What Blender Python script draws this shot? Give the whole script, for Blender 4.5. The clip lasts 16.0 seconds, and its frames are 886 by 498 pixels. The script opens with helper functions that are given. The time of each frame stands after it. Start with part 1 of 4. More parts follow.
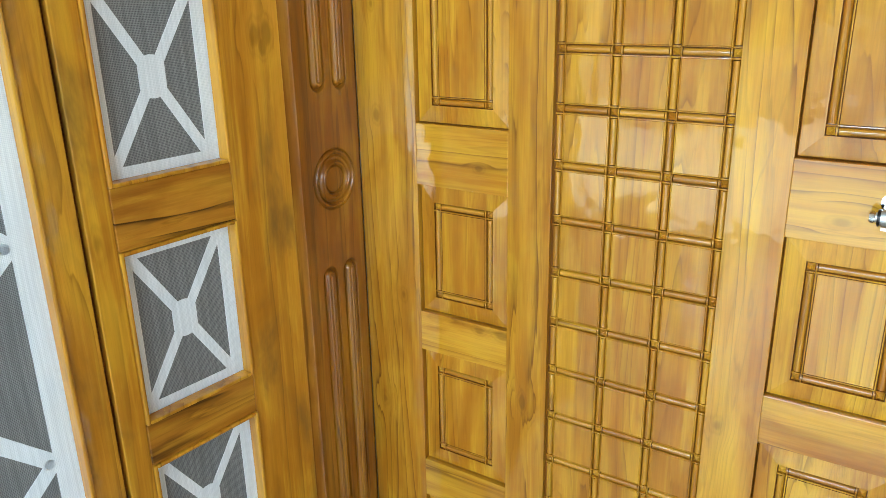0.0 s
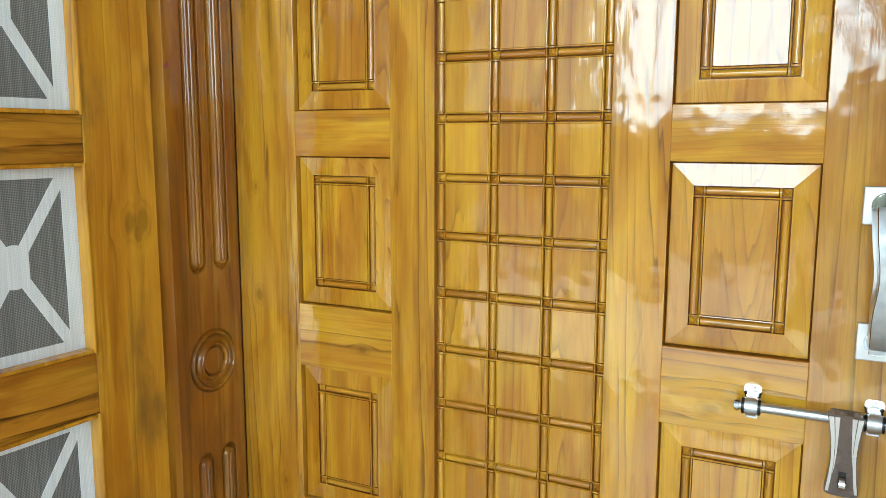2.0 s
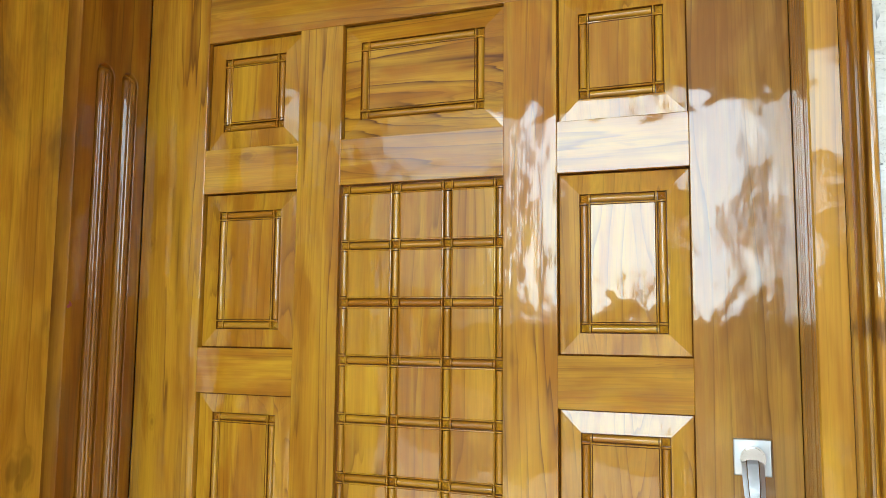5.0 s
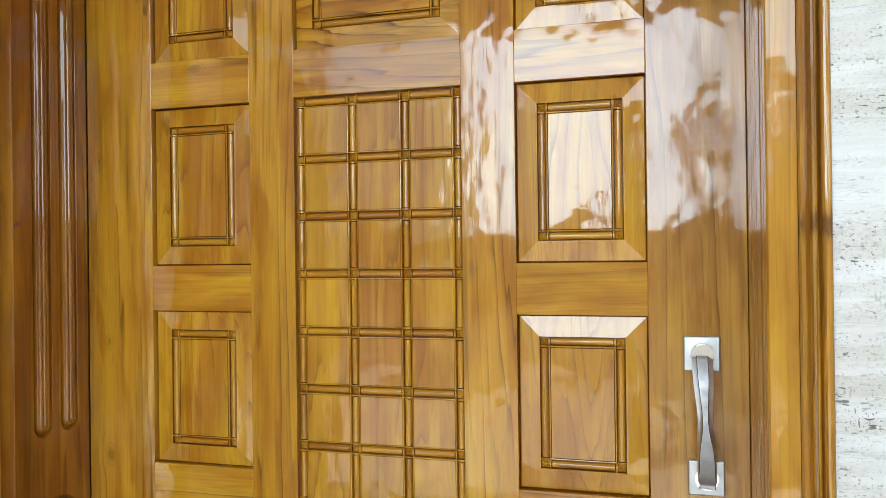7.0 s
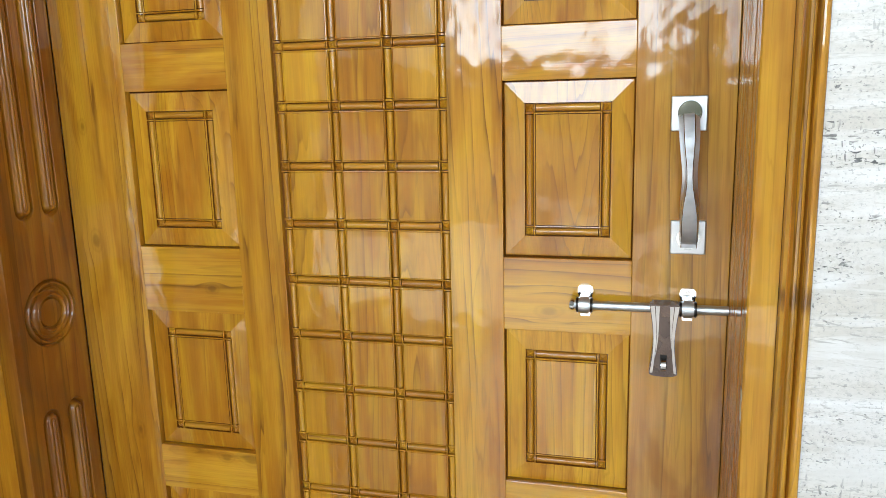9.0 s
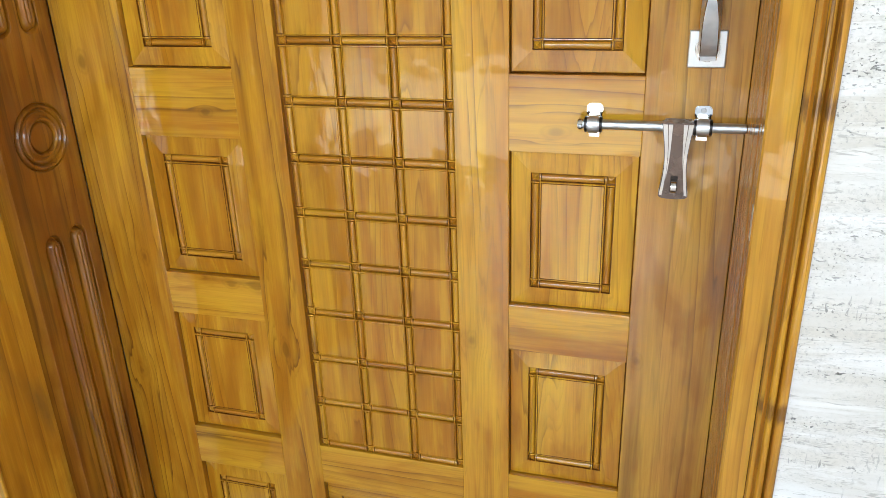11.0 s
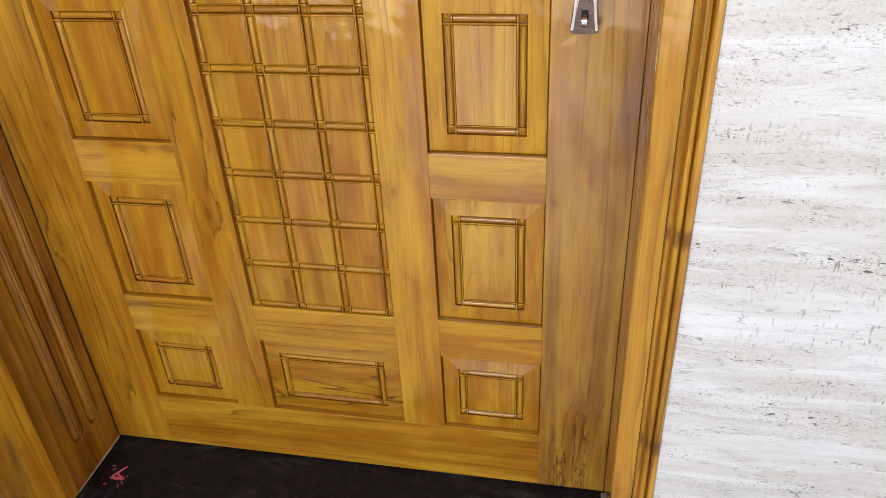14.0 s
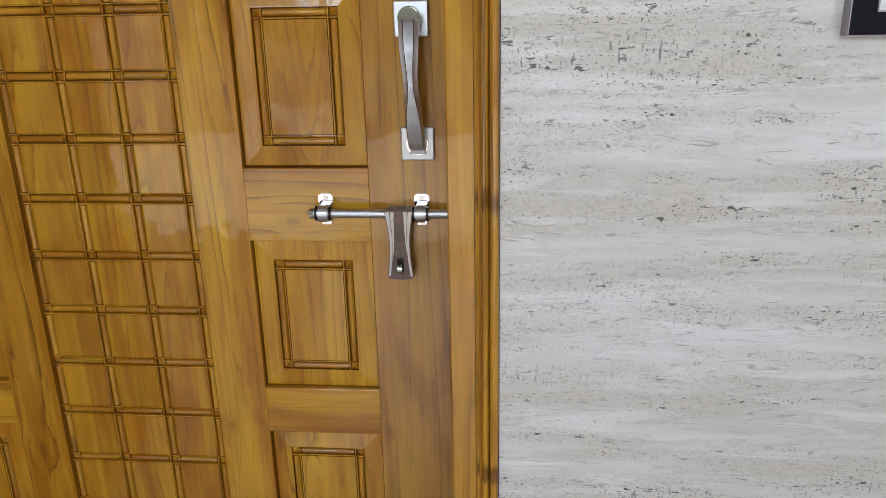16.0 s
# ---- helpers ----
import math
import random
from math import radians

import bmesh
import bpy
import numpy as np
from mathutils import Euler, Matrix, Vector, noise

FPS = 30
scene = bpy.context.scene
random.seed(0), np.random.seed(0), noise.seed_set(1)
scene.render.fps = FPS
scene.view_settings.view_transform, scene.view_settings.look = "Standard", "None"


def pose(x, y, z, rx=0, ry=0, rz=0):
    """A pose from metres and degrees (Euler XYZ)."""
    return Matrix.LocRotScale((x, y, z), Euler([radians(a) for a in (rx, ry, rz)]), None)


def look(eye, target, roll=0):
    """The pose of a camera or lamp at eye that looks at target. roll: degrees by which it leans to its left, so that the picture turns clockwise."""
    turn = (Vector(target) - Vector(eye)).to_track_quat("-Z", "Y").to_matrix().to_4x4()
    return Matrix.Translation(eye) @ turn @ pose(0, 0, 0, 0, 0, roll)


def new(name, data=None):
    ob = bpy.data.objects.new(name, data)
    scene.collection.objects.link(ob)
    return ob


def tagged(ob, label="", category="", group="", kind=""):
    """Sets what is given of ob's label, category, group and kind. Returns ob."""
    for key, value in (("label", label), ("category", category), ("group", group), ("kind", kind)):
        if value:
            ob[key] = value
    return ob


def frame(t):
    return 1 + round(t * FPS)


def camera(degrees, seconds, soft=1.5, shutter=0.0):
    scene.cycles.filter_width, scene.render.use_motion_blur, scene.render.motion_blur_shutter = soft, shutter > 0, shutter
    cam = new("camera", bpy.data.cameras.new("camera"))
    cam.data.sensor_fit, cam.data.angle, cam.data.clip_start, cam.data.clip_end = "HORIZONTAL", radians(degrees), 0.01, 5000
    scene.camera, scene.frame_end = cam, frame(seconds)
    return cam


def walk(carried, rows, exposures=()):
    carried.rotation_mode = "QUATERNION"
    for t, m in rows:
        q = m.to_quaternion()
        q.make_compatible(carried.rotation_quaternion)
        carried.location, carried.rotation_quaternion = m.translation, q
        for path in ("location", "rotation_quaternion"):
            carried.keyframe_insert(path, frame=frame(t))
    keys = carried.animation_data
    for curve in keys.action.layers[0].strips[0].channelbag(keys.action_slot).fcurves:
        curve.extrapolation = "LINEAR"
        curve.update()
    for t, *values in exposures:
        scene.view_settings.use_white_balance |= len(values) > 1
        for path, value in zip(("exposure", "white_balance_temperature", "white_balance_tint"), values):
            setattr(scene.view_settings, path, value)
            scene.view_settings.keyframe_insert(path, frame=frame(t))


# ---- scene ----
cam = camera(59.7, 16.0, soft=0.8)
PATH = [
    (0, (0.929, -1.116, 1.326), (-0.121, 0.46, 0.684), -1.1),
    (0.5, (0.911, -1.106, 1.344), (-0.115, 0.523, 0.804), -1.2),
    (1, (0.923, -1.098, 1.36), (-0.074, 0.577, 0.913), -0.7),
    (1.5, (0.941, -1.092, 1.378), (-0.007, 0.631, 1.015), -0.2),
    (2, (0.952, -1.08, 1.386), (0.07, 0.692, 1.103), 0.1),
    (2.5, (0.965, -1.071, 1.394), (0.132, 0.736, 1.19), 0.1),
    (3, (0.975, -1.075, 1.41), (0.192, 0.762, 1.307), 0.1),
    (3.5, (0.979, -1.09, 1.427), (0.218, 0.76, 1.429), 0.4),
    (4, (0.983, -1.105, 1.449), (0.258, 0.756, 1.557), 0.5),
    (4.2, (0.988, -1.107, 1.453), (0.269, 0.753, 1.603), 0.6),
    (6.3, (0.99, -1.123, 1.496), (0.384, 0.771, 1.712), 0.3),
    (6.5, (0.984, -1.126, 1.488), (0.392, 0.778, 1.654), -0.0),
    (7, (0.973, -1.121, 1.45), (0.413, 0.799, 1.457), -0.7),
    (7.5, (0.964, -1.128, 1.417), (0.442, 0.798, 1.286), -1.2),
    (8, (0.962, -1.131, 1.38), (0.468, 0.793, 1.153), -1.2),
    (10.5, (0.978, -1.075, 1.312), (0.426, 0.729, 0.649), -2.0),
    (11, (0.977, -1.075, 1.291), (0.444, 0.693, 0.523), -2.0),
    (11.5, (0.985, -1.077, 1.273), (0.465, 0.635, 0.38), -2.4),
    (12, (0.983, -1.076, 1.258), (0.479, 0.582, 0.261), -3.0),
    (12.5, (0.988, -1.072, 1.252), (0.509, 0.536, 0.164), -3.3),
    (13, (0.989, -1.074, 1.248), (0.538, 0.495, 0.091), -3.6),
    (13.5, (0.991, -1.077, 1.241), (0.579, 0.502, 0.085), -3.4),
    (14, (1.013, -1.074, 1.265), (0.648, 0.57, 0.186), -3.2),
    (14.5, (1.031, -1.079, 1.289), (0.729, 0.657, 0.341), -3.0),
    (15, (1.059, -1.084, 1.305), (0.81, 0.711, 0.459), -2.7),
    (15.5, (1.1, -1.079, 1.322), (0.904, 0.766, 0.576), -1.6),
    (16, (1.154, -1.084, 1.342), (0.976, 0.803, 0.706), -1.2),
]
EXPOSURES = [(0, 1.90, 5850, 1), (1, 1.83, 5950, 0), (2, 1.71, 6100, 0), (3.5, 1.51, 6350, 2), (4.2, 1.46, 6400, 4), (6.3, 1.38, 6450, 7), (7, 1.32, 6450, 9), (8, 1.39, 6450, 10), (10.5, 1.62, 6500, 11),
             (12, 1.66, 6500, 13), (13.5, 1.70, 6750, 18), (14.5, 1.22, 6800, 20), (15, 1.05, 6800, 20), (16, 0.75, 6700, 17)]
walk(cam, [(t, look(eye, target, roll)) for t, eye, target, roll in PATH], EXPOSURES)

# ---- light ----
world = bpy.data.worlds.new("sky")
scene.world = world
world.use_nodes = True
wn = world.node_tree.nodes
sky = wn.new("ShaderNodeTexSky")
sky.sky_type, sky.sun_disc = "NISHITA", False
sky.sun_elevation, sky.sun_rotation = radians(75), radians(22)
wn["Background"].inputs["Strength"].default_value = 0.12
world.node_tree.links.new(sky.outputs["Color"], wn["Background"].inputs["Color"])

sun = new("sun", bpy.data.lights.new("sun", "SUN"))
sun.data.energy, sun.data.angle, sun.data.color = 5.0, radians(0.5), (1.0, 0.95, 0.88)
sun.matrix_world = look((0, 0, 10), (-0.8, -2.0, 2.0))


def sky_lamp(x0, x1, z0, z1, y, radiance):
    """An area lamp beyond the porch that stands in for the sky's light."""
    d = bpy.data.lights.new("sky_lamp", "AREA")
    d.shape, d.size, d.size_y = "RECTANGLE", x1 - x0, z1 - z0
    d.energy, d.color = radiance * math.pi * (x1 - x0) * (z1 - z0), (0.72, 0.88, 1.0)
    ob = new("sky_lamp", d)
    ob.matrix_world = look(((x0 + x1) / 2, y, (z0 + z1) / 2), ((x0 + x1) / 2, y + 1, (z0 + z1) / 2))
    return ob


BACK = -3.3
OPEN_X = 3.38
sky_lamp(-1.63, 1.5, 1.85, 5.2, -9.3, 4.9)
# Added fill on the right; brightens the screen doors and stone wall.
sky_lamp(1.52, 9.0, 1.85, 5.2, -9.3, 2.7)
sky_lamp(-6.3, -1.75, 3.7, 5.2, -9.3, 1.4)


# ---- materials ----
class Tree:
    """A material's nodes, with short calls to add and link them."""

    def __init__(self, name):
        self.mat = bpy.data.materials.new(name)
        self.mat.use_nodes = True
        self.t = self.mat.node_tree
        self.bsdf = self.t.nodes["Principled BSDF"]

    def add(self, kind, **sets):
        n = self.t.nodes.new("ShaderNode" + kind)
        for k, v in sets.items():
            setattr(n, k, v)
        return n

    def link(self, a, b):
        if isinstance(a, (int, float)):
            b.default_value = a
        elif isinstance(a, tuple):
            b.default_value = (*a, 1.0)[:4]
        else:
            self.t.links.new(a, b)

    def math(self, op, a, b=0.0, clamp=False):
        n = self.add("Math", operation=op, use_clamp=clamp)
        self.link(a, n.inputs[0])
        self.link(b, n.inputs[1])
        return n.outputs[0]

    def mix(self, f, a, b, blend="MIX"):
        n = self.add("Mix", data_type="RGBA", blend_type=blend)
        self.link(f, n.inputs[0])
        self.link(a, n.inputs[6])
        self.link(b, n.inputs[7])
        return n.outputs[2]

    def place(self, offset=0.0, swap=False):
        """World position, turned so that z runs along the grain, shifted at random from piece to piece."""
        p = self.add("NewGeometry").outputs["Position"]
        if swap:
            s = self.add("SeparateXYZ")
            c = self.add("CombineXYZ")
            self.link(p, s.inputs[0])
            for k, axis in enumerate((2, 0, 1) if swap == "y" else (2, 1, 0)):
                self.link(s.outputs[axis], c.inputs[k])
            p = c.outputs[0]
        if offset:
            r = self.add("ObjectInfo").outputs["Random"]
            v = self.add("VectorMath", operation="SCALE")
            v.inputs[0].default_value = (7.3, 3.1, 13.7)
            self.link(self.math("MULTIPLY", r, offset), v.inputs[3])
            a = self.add("VectorMath", operation="ADD")
            self.link(p, a.inputs[0])
            self.link(v.outputs[0], a.inputs[1])
            p = a.outputs[0]
        return p

    def scaled(self, p, s):
        m = self.add("Mapping")
        m.inputs["Scale"].default_value = s
        self.link(p, m.inputs[0])
        return m.outputs[0]

    def noise(self, p, scale=1.0, detail=2.0, rough=0.5, distort=0.0):
        n = self.add("TexNoise")
        for k, v in (("Scale", scale), ("Detail", detail), ("Roughness", rough), ("Distortion", distort)):
            n.inputs[k].default_value = v
        self.link(p, n.inputs["Vector"])
        return n.outputs[0]

    def step(self, v, lo, hi, to_lo=0.0, to_hi=1.0):
        n = self.add("MapRange", interpolation_type="SMOOTHSTEP")
        self.link(v, n.inputs[0])
        for i, x in enumerate((lo, hi, to_lo, to_hi)):
            n.inputs[i + 1].default_value = x
        return n.outputs[0]

    def bump(self, height, strength, distance, normal=None):
        n = self.add("Bump")
        n.inputs["Strength"].default_value, n.inputs["Distance"].default_value = strength, distance
        self.link(height, n.inputs["Height"])
        if normal is not None:
            self.link(normal, n.inputs["Normal"])
        return n.outputs[0]

    def put(self, **values):
        for k, v in values.items():
            self.link(v, self.bsdf.inputs[k.replace("_", " ")])
        return self.mat


def wood(name, light, mid, dark, swap=False, offset=1.0, lines=1.0, tint=0.25, pitch=0.012, ripple=1.0, scorch=0.0, knots=(), coat=1.0, sweep=0.22, cracks=None, cloud=0.0, knot_gain=0.85):
    """Varnished teak: thin grain lines that wander along the board and flow round knots, mottling, fibres, uneven varnish.
    knots: (place across the grain, place along it, radius)."""
    t = Tree(name)
    p = t.place(offset, swap)
    cut = t.add("SeparateXYZ")
    t.link(p, cut.inputs[0])
    across = t.math("ADD", cut.outputs[0], cut.outputs[1])
    slow = t.math("SUBTRACT", t.noise(t.scaled(p, (5.5, 5.5, 0.62)), 1.0, 2.0, 0.45, 0.15), 0.5)
    wob = t.math("SUBTRACT", t.noise(t.scaled(p, (30, 30, 3.2)), 1.0, 3.0, 0.5), 0.5)
    across = t.math("ADD", across, t.math("ADD", t.math("MULTIPLY", slow, sweep), t.math("ADD", t.math("MULTIPLY", wob, 0.017), t.math("MULTIPLY", t.math("SUBTRACT", t.noise(t.scaled(p, (48, 48, 0.35)), 1.0, 2.0), 0.5), 0.040))))
    core = None
    if knots:
        raw = t.add("SeparateXYZ")
        t.link(t.place(0.0, swap), raw.inputs[0])
        flat = t.math("ADD", raw.outputs[0], raw.outputs[1])
        for kx, kz, kr in knots:
            dx = t.math("SUBTRACT", flat, kx)
            dz = t.math("MULTIPLY", t.math("SUBTRACT", raw.outputs[2], kz), 0.62)
            d = t.math("SQRT", t.math("ADD", t.math("MULTIPLY", dx, dx), t.math("MULTIPLY", dz, dz)))
            d = t.math("ADD", d, t.math("MULTIPLY", wob, kr * 5.0))
            near = t.step(d, kr * 0.5, kr * 4.5, 1.0, 0.0)
            across = t.math("SUBTRACT", across, t.math("MULTIPLY", t.math("MULTIPLY", dx, near), 0.75))
            spot = t.math("ADD", t.step(d, kr * 0.05, kr * 0.9, 0.50, 0.0), t.step(t.math("ABSOLUTE", t.math("SUBTRACT", d, kr)), 0.0, kr * 0.45, 0.16, 0.0))
            core = spot if core is None else t.math("MAXIMUM", core, spot)
    # growth rings: each darkens slowly and ends sharply
    ring = t.math("FRACT", t.math("MULTIPLY", across, 0.62 / pitch))
    line = t.math("MULTIPLY", t.math("ADD", t.math("MULTIPLY", t.math("POWER", ring, 9.0), 0.85), t.math("MULTIPLY", t.math("POWER", ring, 2.5), 0.24)), t.step(ring, 0.94, 1.0, 1.0, 0.0))
    ring2 = t.math("FRACT", t.math("MULTIPLY", across, 1.55 / pitch))
    line2 = t.math("MULTIPLY", t.math("POWER", ring2, 5.0), t.step(ring2, 0.90, 1.0, 1.0, 0.0))
    broad = t.noise(t.scaled(p, (10, 10, 0.8)), 1.0, 3.0, 0.55, 0.2)
    where = t.step(t.noise(t.scaled(p, (34, 34, 1.5)), 1.0, 3.0), 0.40, 0.58)
    where2 = t.step(t.noise(t.scaled(p, (21, 21, 2.5)), 1.0, 2.0), 0.44, 0.60)
    na = t.noise(t.scaled(p, (17, 17, 0.85)), 1.0, 4.0, 0.58, 0.5)
    hair = t.math("MULTIPLY", t.step(t.math("ABSOLUTE", t.math("SUBTRACT", na, 0.52)), 0.001, 0.012, 1.0, 0.0), t.step(broad, 0.38, 0.60, 0.1, 1.0))
    fibre = t.noise(t.scaled(p, (420, 420, 9)), 1.0, 2.0, 0.6)
    pores = t.step(t.noise(t.scaled(p, (900, 900, 26)), 1.0, 1.0), 0.60, 0.72)
    streak = t.step(t.noise(t.scaled(p, (26, 26, 0.9)), 1.0, 4.0, 0.62), 0.60, 0.76)
    shimmer = t.noise(t.scaled(p, (36, 36, 2.6)), 1.0, 4.0, 0.6, 0.3)
    ribbon = t.noise(t.scaled(p, (46, 46, 2.3)), 1.0, 4.0, 0.6, 0.6)
    gold = tuple(v * k for v, k in zip(light, (1.12, 1.28, 1.0)))
    amber = tuple(v * k for v, k in zip(mid, (0.76, 0.65, 0.50)))
    c = t.mix(t.step(broad, 0.36, 0.62), mid, light)
    pool = t.noise(t.scaled(p, (16, 16, 5.0)), 1.0, 3.0, 0.55, 0.4)
    c = t.mix(t.step(pool, 0.36, 0.52, 0.55, 0.0), c, amber)
    c = t.mix(t.step(pool, 0.52, 0.68, 0.0, 0.60), c, gold)
    c = t.mix(t.step(ribbon, 0.34, 0.54, 0.34, 0.0), c, amber)
    c = t.mix(t.step(ribbon, 0.52, 0.70, 0.0, 0.50), c, gold)
    c = t.mix(t.step(shimmer, 0.30, 0.50, 0.32, 0.0), c, tuple(0.56 * v for v in mid))
    c = t.mix(t.step(shimmer, 0.50, 0.70, 0.0, 0.55), c, gold)
    r = t.add("ObjectInfo").outputs["Random"]
    c = t.mix(t.math("MULTIPLY", r, tint), c, tuple(0.70 * v for v in mid))
    c = t.mix(t.math("MULTIPLY", streak, 0.62 * lines), c, dark)
    c = t.mix(t.math("MULTIPLY", t.math("MULTIPLY", line, where), 1.45 * lines, True), c, dark)
    c = t.mix(t.math("MULTIPLY", t.math("MULTIPLY", line2, where2), 0.5 * lines), c, dark)
    c = t.mix(t.math("MULTIPLY", hair, 0.30 * lines), c, dark)
    c = t.mix(t.step(fibre, 0.3, 0.75, 0.12, 0.0), c, dark)
    c = t.mix(t.math("MULTIPLY", pores, 0.07), c, dark)
    if cloud:
        haze = t.noise(t.scaled(p, (9, 9, 3.2)), 1.0, 5.0, 0.62, 0.4)
        c = t.mix(t.step(haze, 0.50, 0.72, 0.0, cloud), c, (0.15, 0.082, 0.022))
    if core is not None:
        c = t.mix(t.math("MULTIPLY", core, knot_gain, True), c, tuple(0.6 * v for v in dark))
    if cracks:
        # long dark resin streaks near the foot of the board
        q = t.add("SeparateXYZ")
        t.link(t.place(0.0, swap), q.inputs[0])
        x0, x1, z1 = cracks
        rise = t.math("ADD", q.outputs[2], t.math("MULTIPLY", wob, 0.5))
        field = t.math("MULTIPLY", t.step(rise, z1 * 0.35, z1, 1.0, 0.0), t.math("MULTIPLY", t.step(q.outputs[0], x0, x0 + 0.02), t.step(q.outputs[0], x1 - 0.02, x1, 1.0, 0.0)))
        rip = t.noise(t.scaled(p, (48, 48, 5.5)), 1.0, 4.0, 0.62, 0.5)
        seam = t.step(t.math("ABSOLUTE", t.math("SUBTRACT", rip, 0.47)), 0.004, 0.035, 1.0, 0.0)
        c = t.mix(t.math("MULTIPLY", t.math("MULTIPLY", t.math("ADD", seam, t.step(rip, 0.56, 0.70, 0.0, 0.5)), field), 0.8, True), c, dark)
    if scorch:
        # dark nail stains at even heights
        s = t.add("SeparateXYZ")
        t.link(t.add("NewGeometry").outputs["Position"], s.inputs[0])
        h = t.math("PINGPONG", t.math("ADD", s.outputs[2], scorch * 3 - 0.383), scorch / 2)
        h = t.math("ADD", h, t.math("MULTIPLY", t.noise(t.scaled(p, (160, 160, 40)), 1.0, 3.0), 0.03))
        c = t.mix(t.step(h, 0.018, 0.036, 0.75, 0.0), c, (0.11, 0.038, 0.008))
    w3 = t.add("NewGeometry").outputs["Position"]
    wet = t.noise(w3, 5.0, 2.0)
    n = t.bump(fibre, 0.22, 0.0006)
    # varnish: each board lies a little askew, with ripples along the grain
    lean = t.add("CombineXYZ")
    rr = t.add("ObjectInfo").outputs["Random"]
    for i, k in enumerate((91.7, 57.3, 33.1)):
        t.link(t.math("MULTIPLY", t.math("SUBTRACT", t.math("FRACT", t.math("MULTIPLY", rr, k)), 0.5), 0.022 * ripple), lean.inputs[i])
    tilt = t.add("VectorMath", operation="ADD")
    t.link(t.add("NewGeometry").outputs["Normal"], tilt.inputs[0])
    t.link(lean.outputs[0], tilt.inputs[1])
    unit = t.add("VectorMath", operation="NORMALIZE")
    t.link(tilt.outputs[0], unit.inputs[0])
    skin = t.bump(t.noise(t.scaled(w3, (15, 15, 11)), 1.0, 2.0, 0.5), 0.34 * ripple, 0.006, unit.outputs[0])
    skin = t.bump(t.noise(t.scaled(w3, (120, 120, 14)), 1.0, 3.0, 0.6), 0.085 * ripple, 0.0012, skin)
    skin = t.bump(fibre, 0.10 * ripple, 0.0003, skin)
    return t.put(Base_Color=c, Roughness=0.42, Specular_IOR_Level=0.10, Normal=n, Coat_Weight=coat,
                 Coat_Roughness=t.step(wet, 0.3, 0.7, 0.025, 0.07), Coat_IOR=1.52, Coat_Normal=skin)


L1, M1, D1 = (0.60, 0.286, 0.021), (0.46, 0.174, 0.0078), (0.125, 0.039, 0.004)
L2, M2, D2 = (0.595, 0.286, 0.020), (0.45, 0.171, 0.0078), (0.125, 0.037, 0.004)
L3, M3, D3 = (0.54, 0.254, 0.036), (0.40, 0.160, 0.020), (0.105, 0.037, 0.008)
L5, M5 = (0.57, 0.262, 0.021), (0.43, 0.157, 0.009)
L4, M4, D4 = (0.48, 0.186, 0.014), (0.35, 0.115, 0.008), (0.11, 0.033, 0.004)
F1 = ((0.70, 0.335, 0.028), (0.55, 0.228, 0.014), (0.15, 0.055, 0.007))
F2 = ((0.56, 0.245, 0.024), (0.42, 0.155, 0.012), (0.075, 0.026, 0.004))
STILE_KNOTS = [(0.027, 1.613, 0.009), (0.043, 1.302, 0.007), (0.044, 1.106, 0.008), (0.092, 0.763, 0.010), (0.038, 0.517, 0.010),
               (0.352, 0.603, 0.009), (0.696, 0.665, 0.008), (0.697, 1.422, 0.006)]
RAIL_KNOTS = [(1.414, 0.928, 0.010), (1.759, 0.218, 0.008), (1.018, 0.827, 0.010), (0.722, 0.311, 0.011), (0.722, 0.262, 0.007), (1.030, 0.262, 0.005)]
LOCK_KNOTS = [(0.960, 0.661, 0.008), (0.958, 0.045, 0.005)]
TEAK = wood("golden_teak", L1, M1, D1, knots=STILE_KNOTS, lines=0.8)
TEAK_REED = wood("golden_teak_reed", L5, M5, D2, lines=0.5)
TEAK_H = wood("golden_teak_crosswise", L1, M1, D1, swap=True, knots=RAIL_KNOTS, lines=0.7, pitch=0.016, sweep=0.34)
TEAK_REED_H = wood("golden_teak_reed_crosswise", L5, M5, D2, swap=True, lines=0.5)
TEAK_CELL = wood("golden_teak_carved", L2, M2, D2, offset=0.0, tint=0.35, sweep=0.45, pitch=0.016, lines=0.5)
TEAK_PANEL = wood("teak_panel", L2, M2, D2, tint=0.25, pitch=0.015, sweep=0.60, lines=0.5)
TEAK_PANEL_H = wood("teak_panel_crosswise", L2, M2, D2, swap=True, tint=0.3, pitch=0.013, sweep=0.45)
TEAK_BROWN = wood("brown_teak", L3, M3, D3, pitch=0.017, tint=0.0, lines=0.62, knots=LOCK_KNOTS, cracks=(0.955, 1.050, 0.30))
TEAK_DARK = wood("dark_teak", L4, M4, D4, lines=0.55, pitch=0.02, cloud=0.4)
TEAK_DARK_H = wood("dark_teak_crosswise", L4, M4, D4, swap=True, lines=0.55, pitch=0.02)
TEAK_CLOSING = wood("closing_jamb_teak", (0.58, 0.270, 0.027), (0.46, 0.182, 0.014), (0.13, 0.046, 0.006), lines=0.5, pitch=0.02)
TEAK_FRAME = wood("frame_teak", *F1, knot_gain=0.85, cloud=0.75, lines=0.5, pitch=0.02, knots=[(-0.236, 1.264, 0.011), (-0.212, 1.264, 0.011), (-0.224, 1.246, 0.008), (-0.545, 1.017, 0.016)])
TEAK_FRAME_H = wood("frame_teak_crosswise", *F2, swap="y", cloud=0.5, lines=1.3, pitch=0.030, sweep=0.35)
TEAK_LIP = wood("lip_teak", *F1, lines=0.5, pitch=0.02)
TEAK_MOULD = wood("architrave_teak", (0.58, 0.265, 0.026), (0.44, 0.175, 0.013), (0.13, 0.046, 0.006), lines=0.8, scorch=0.364)
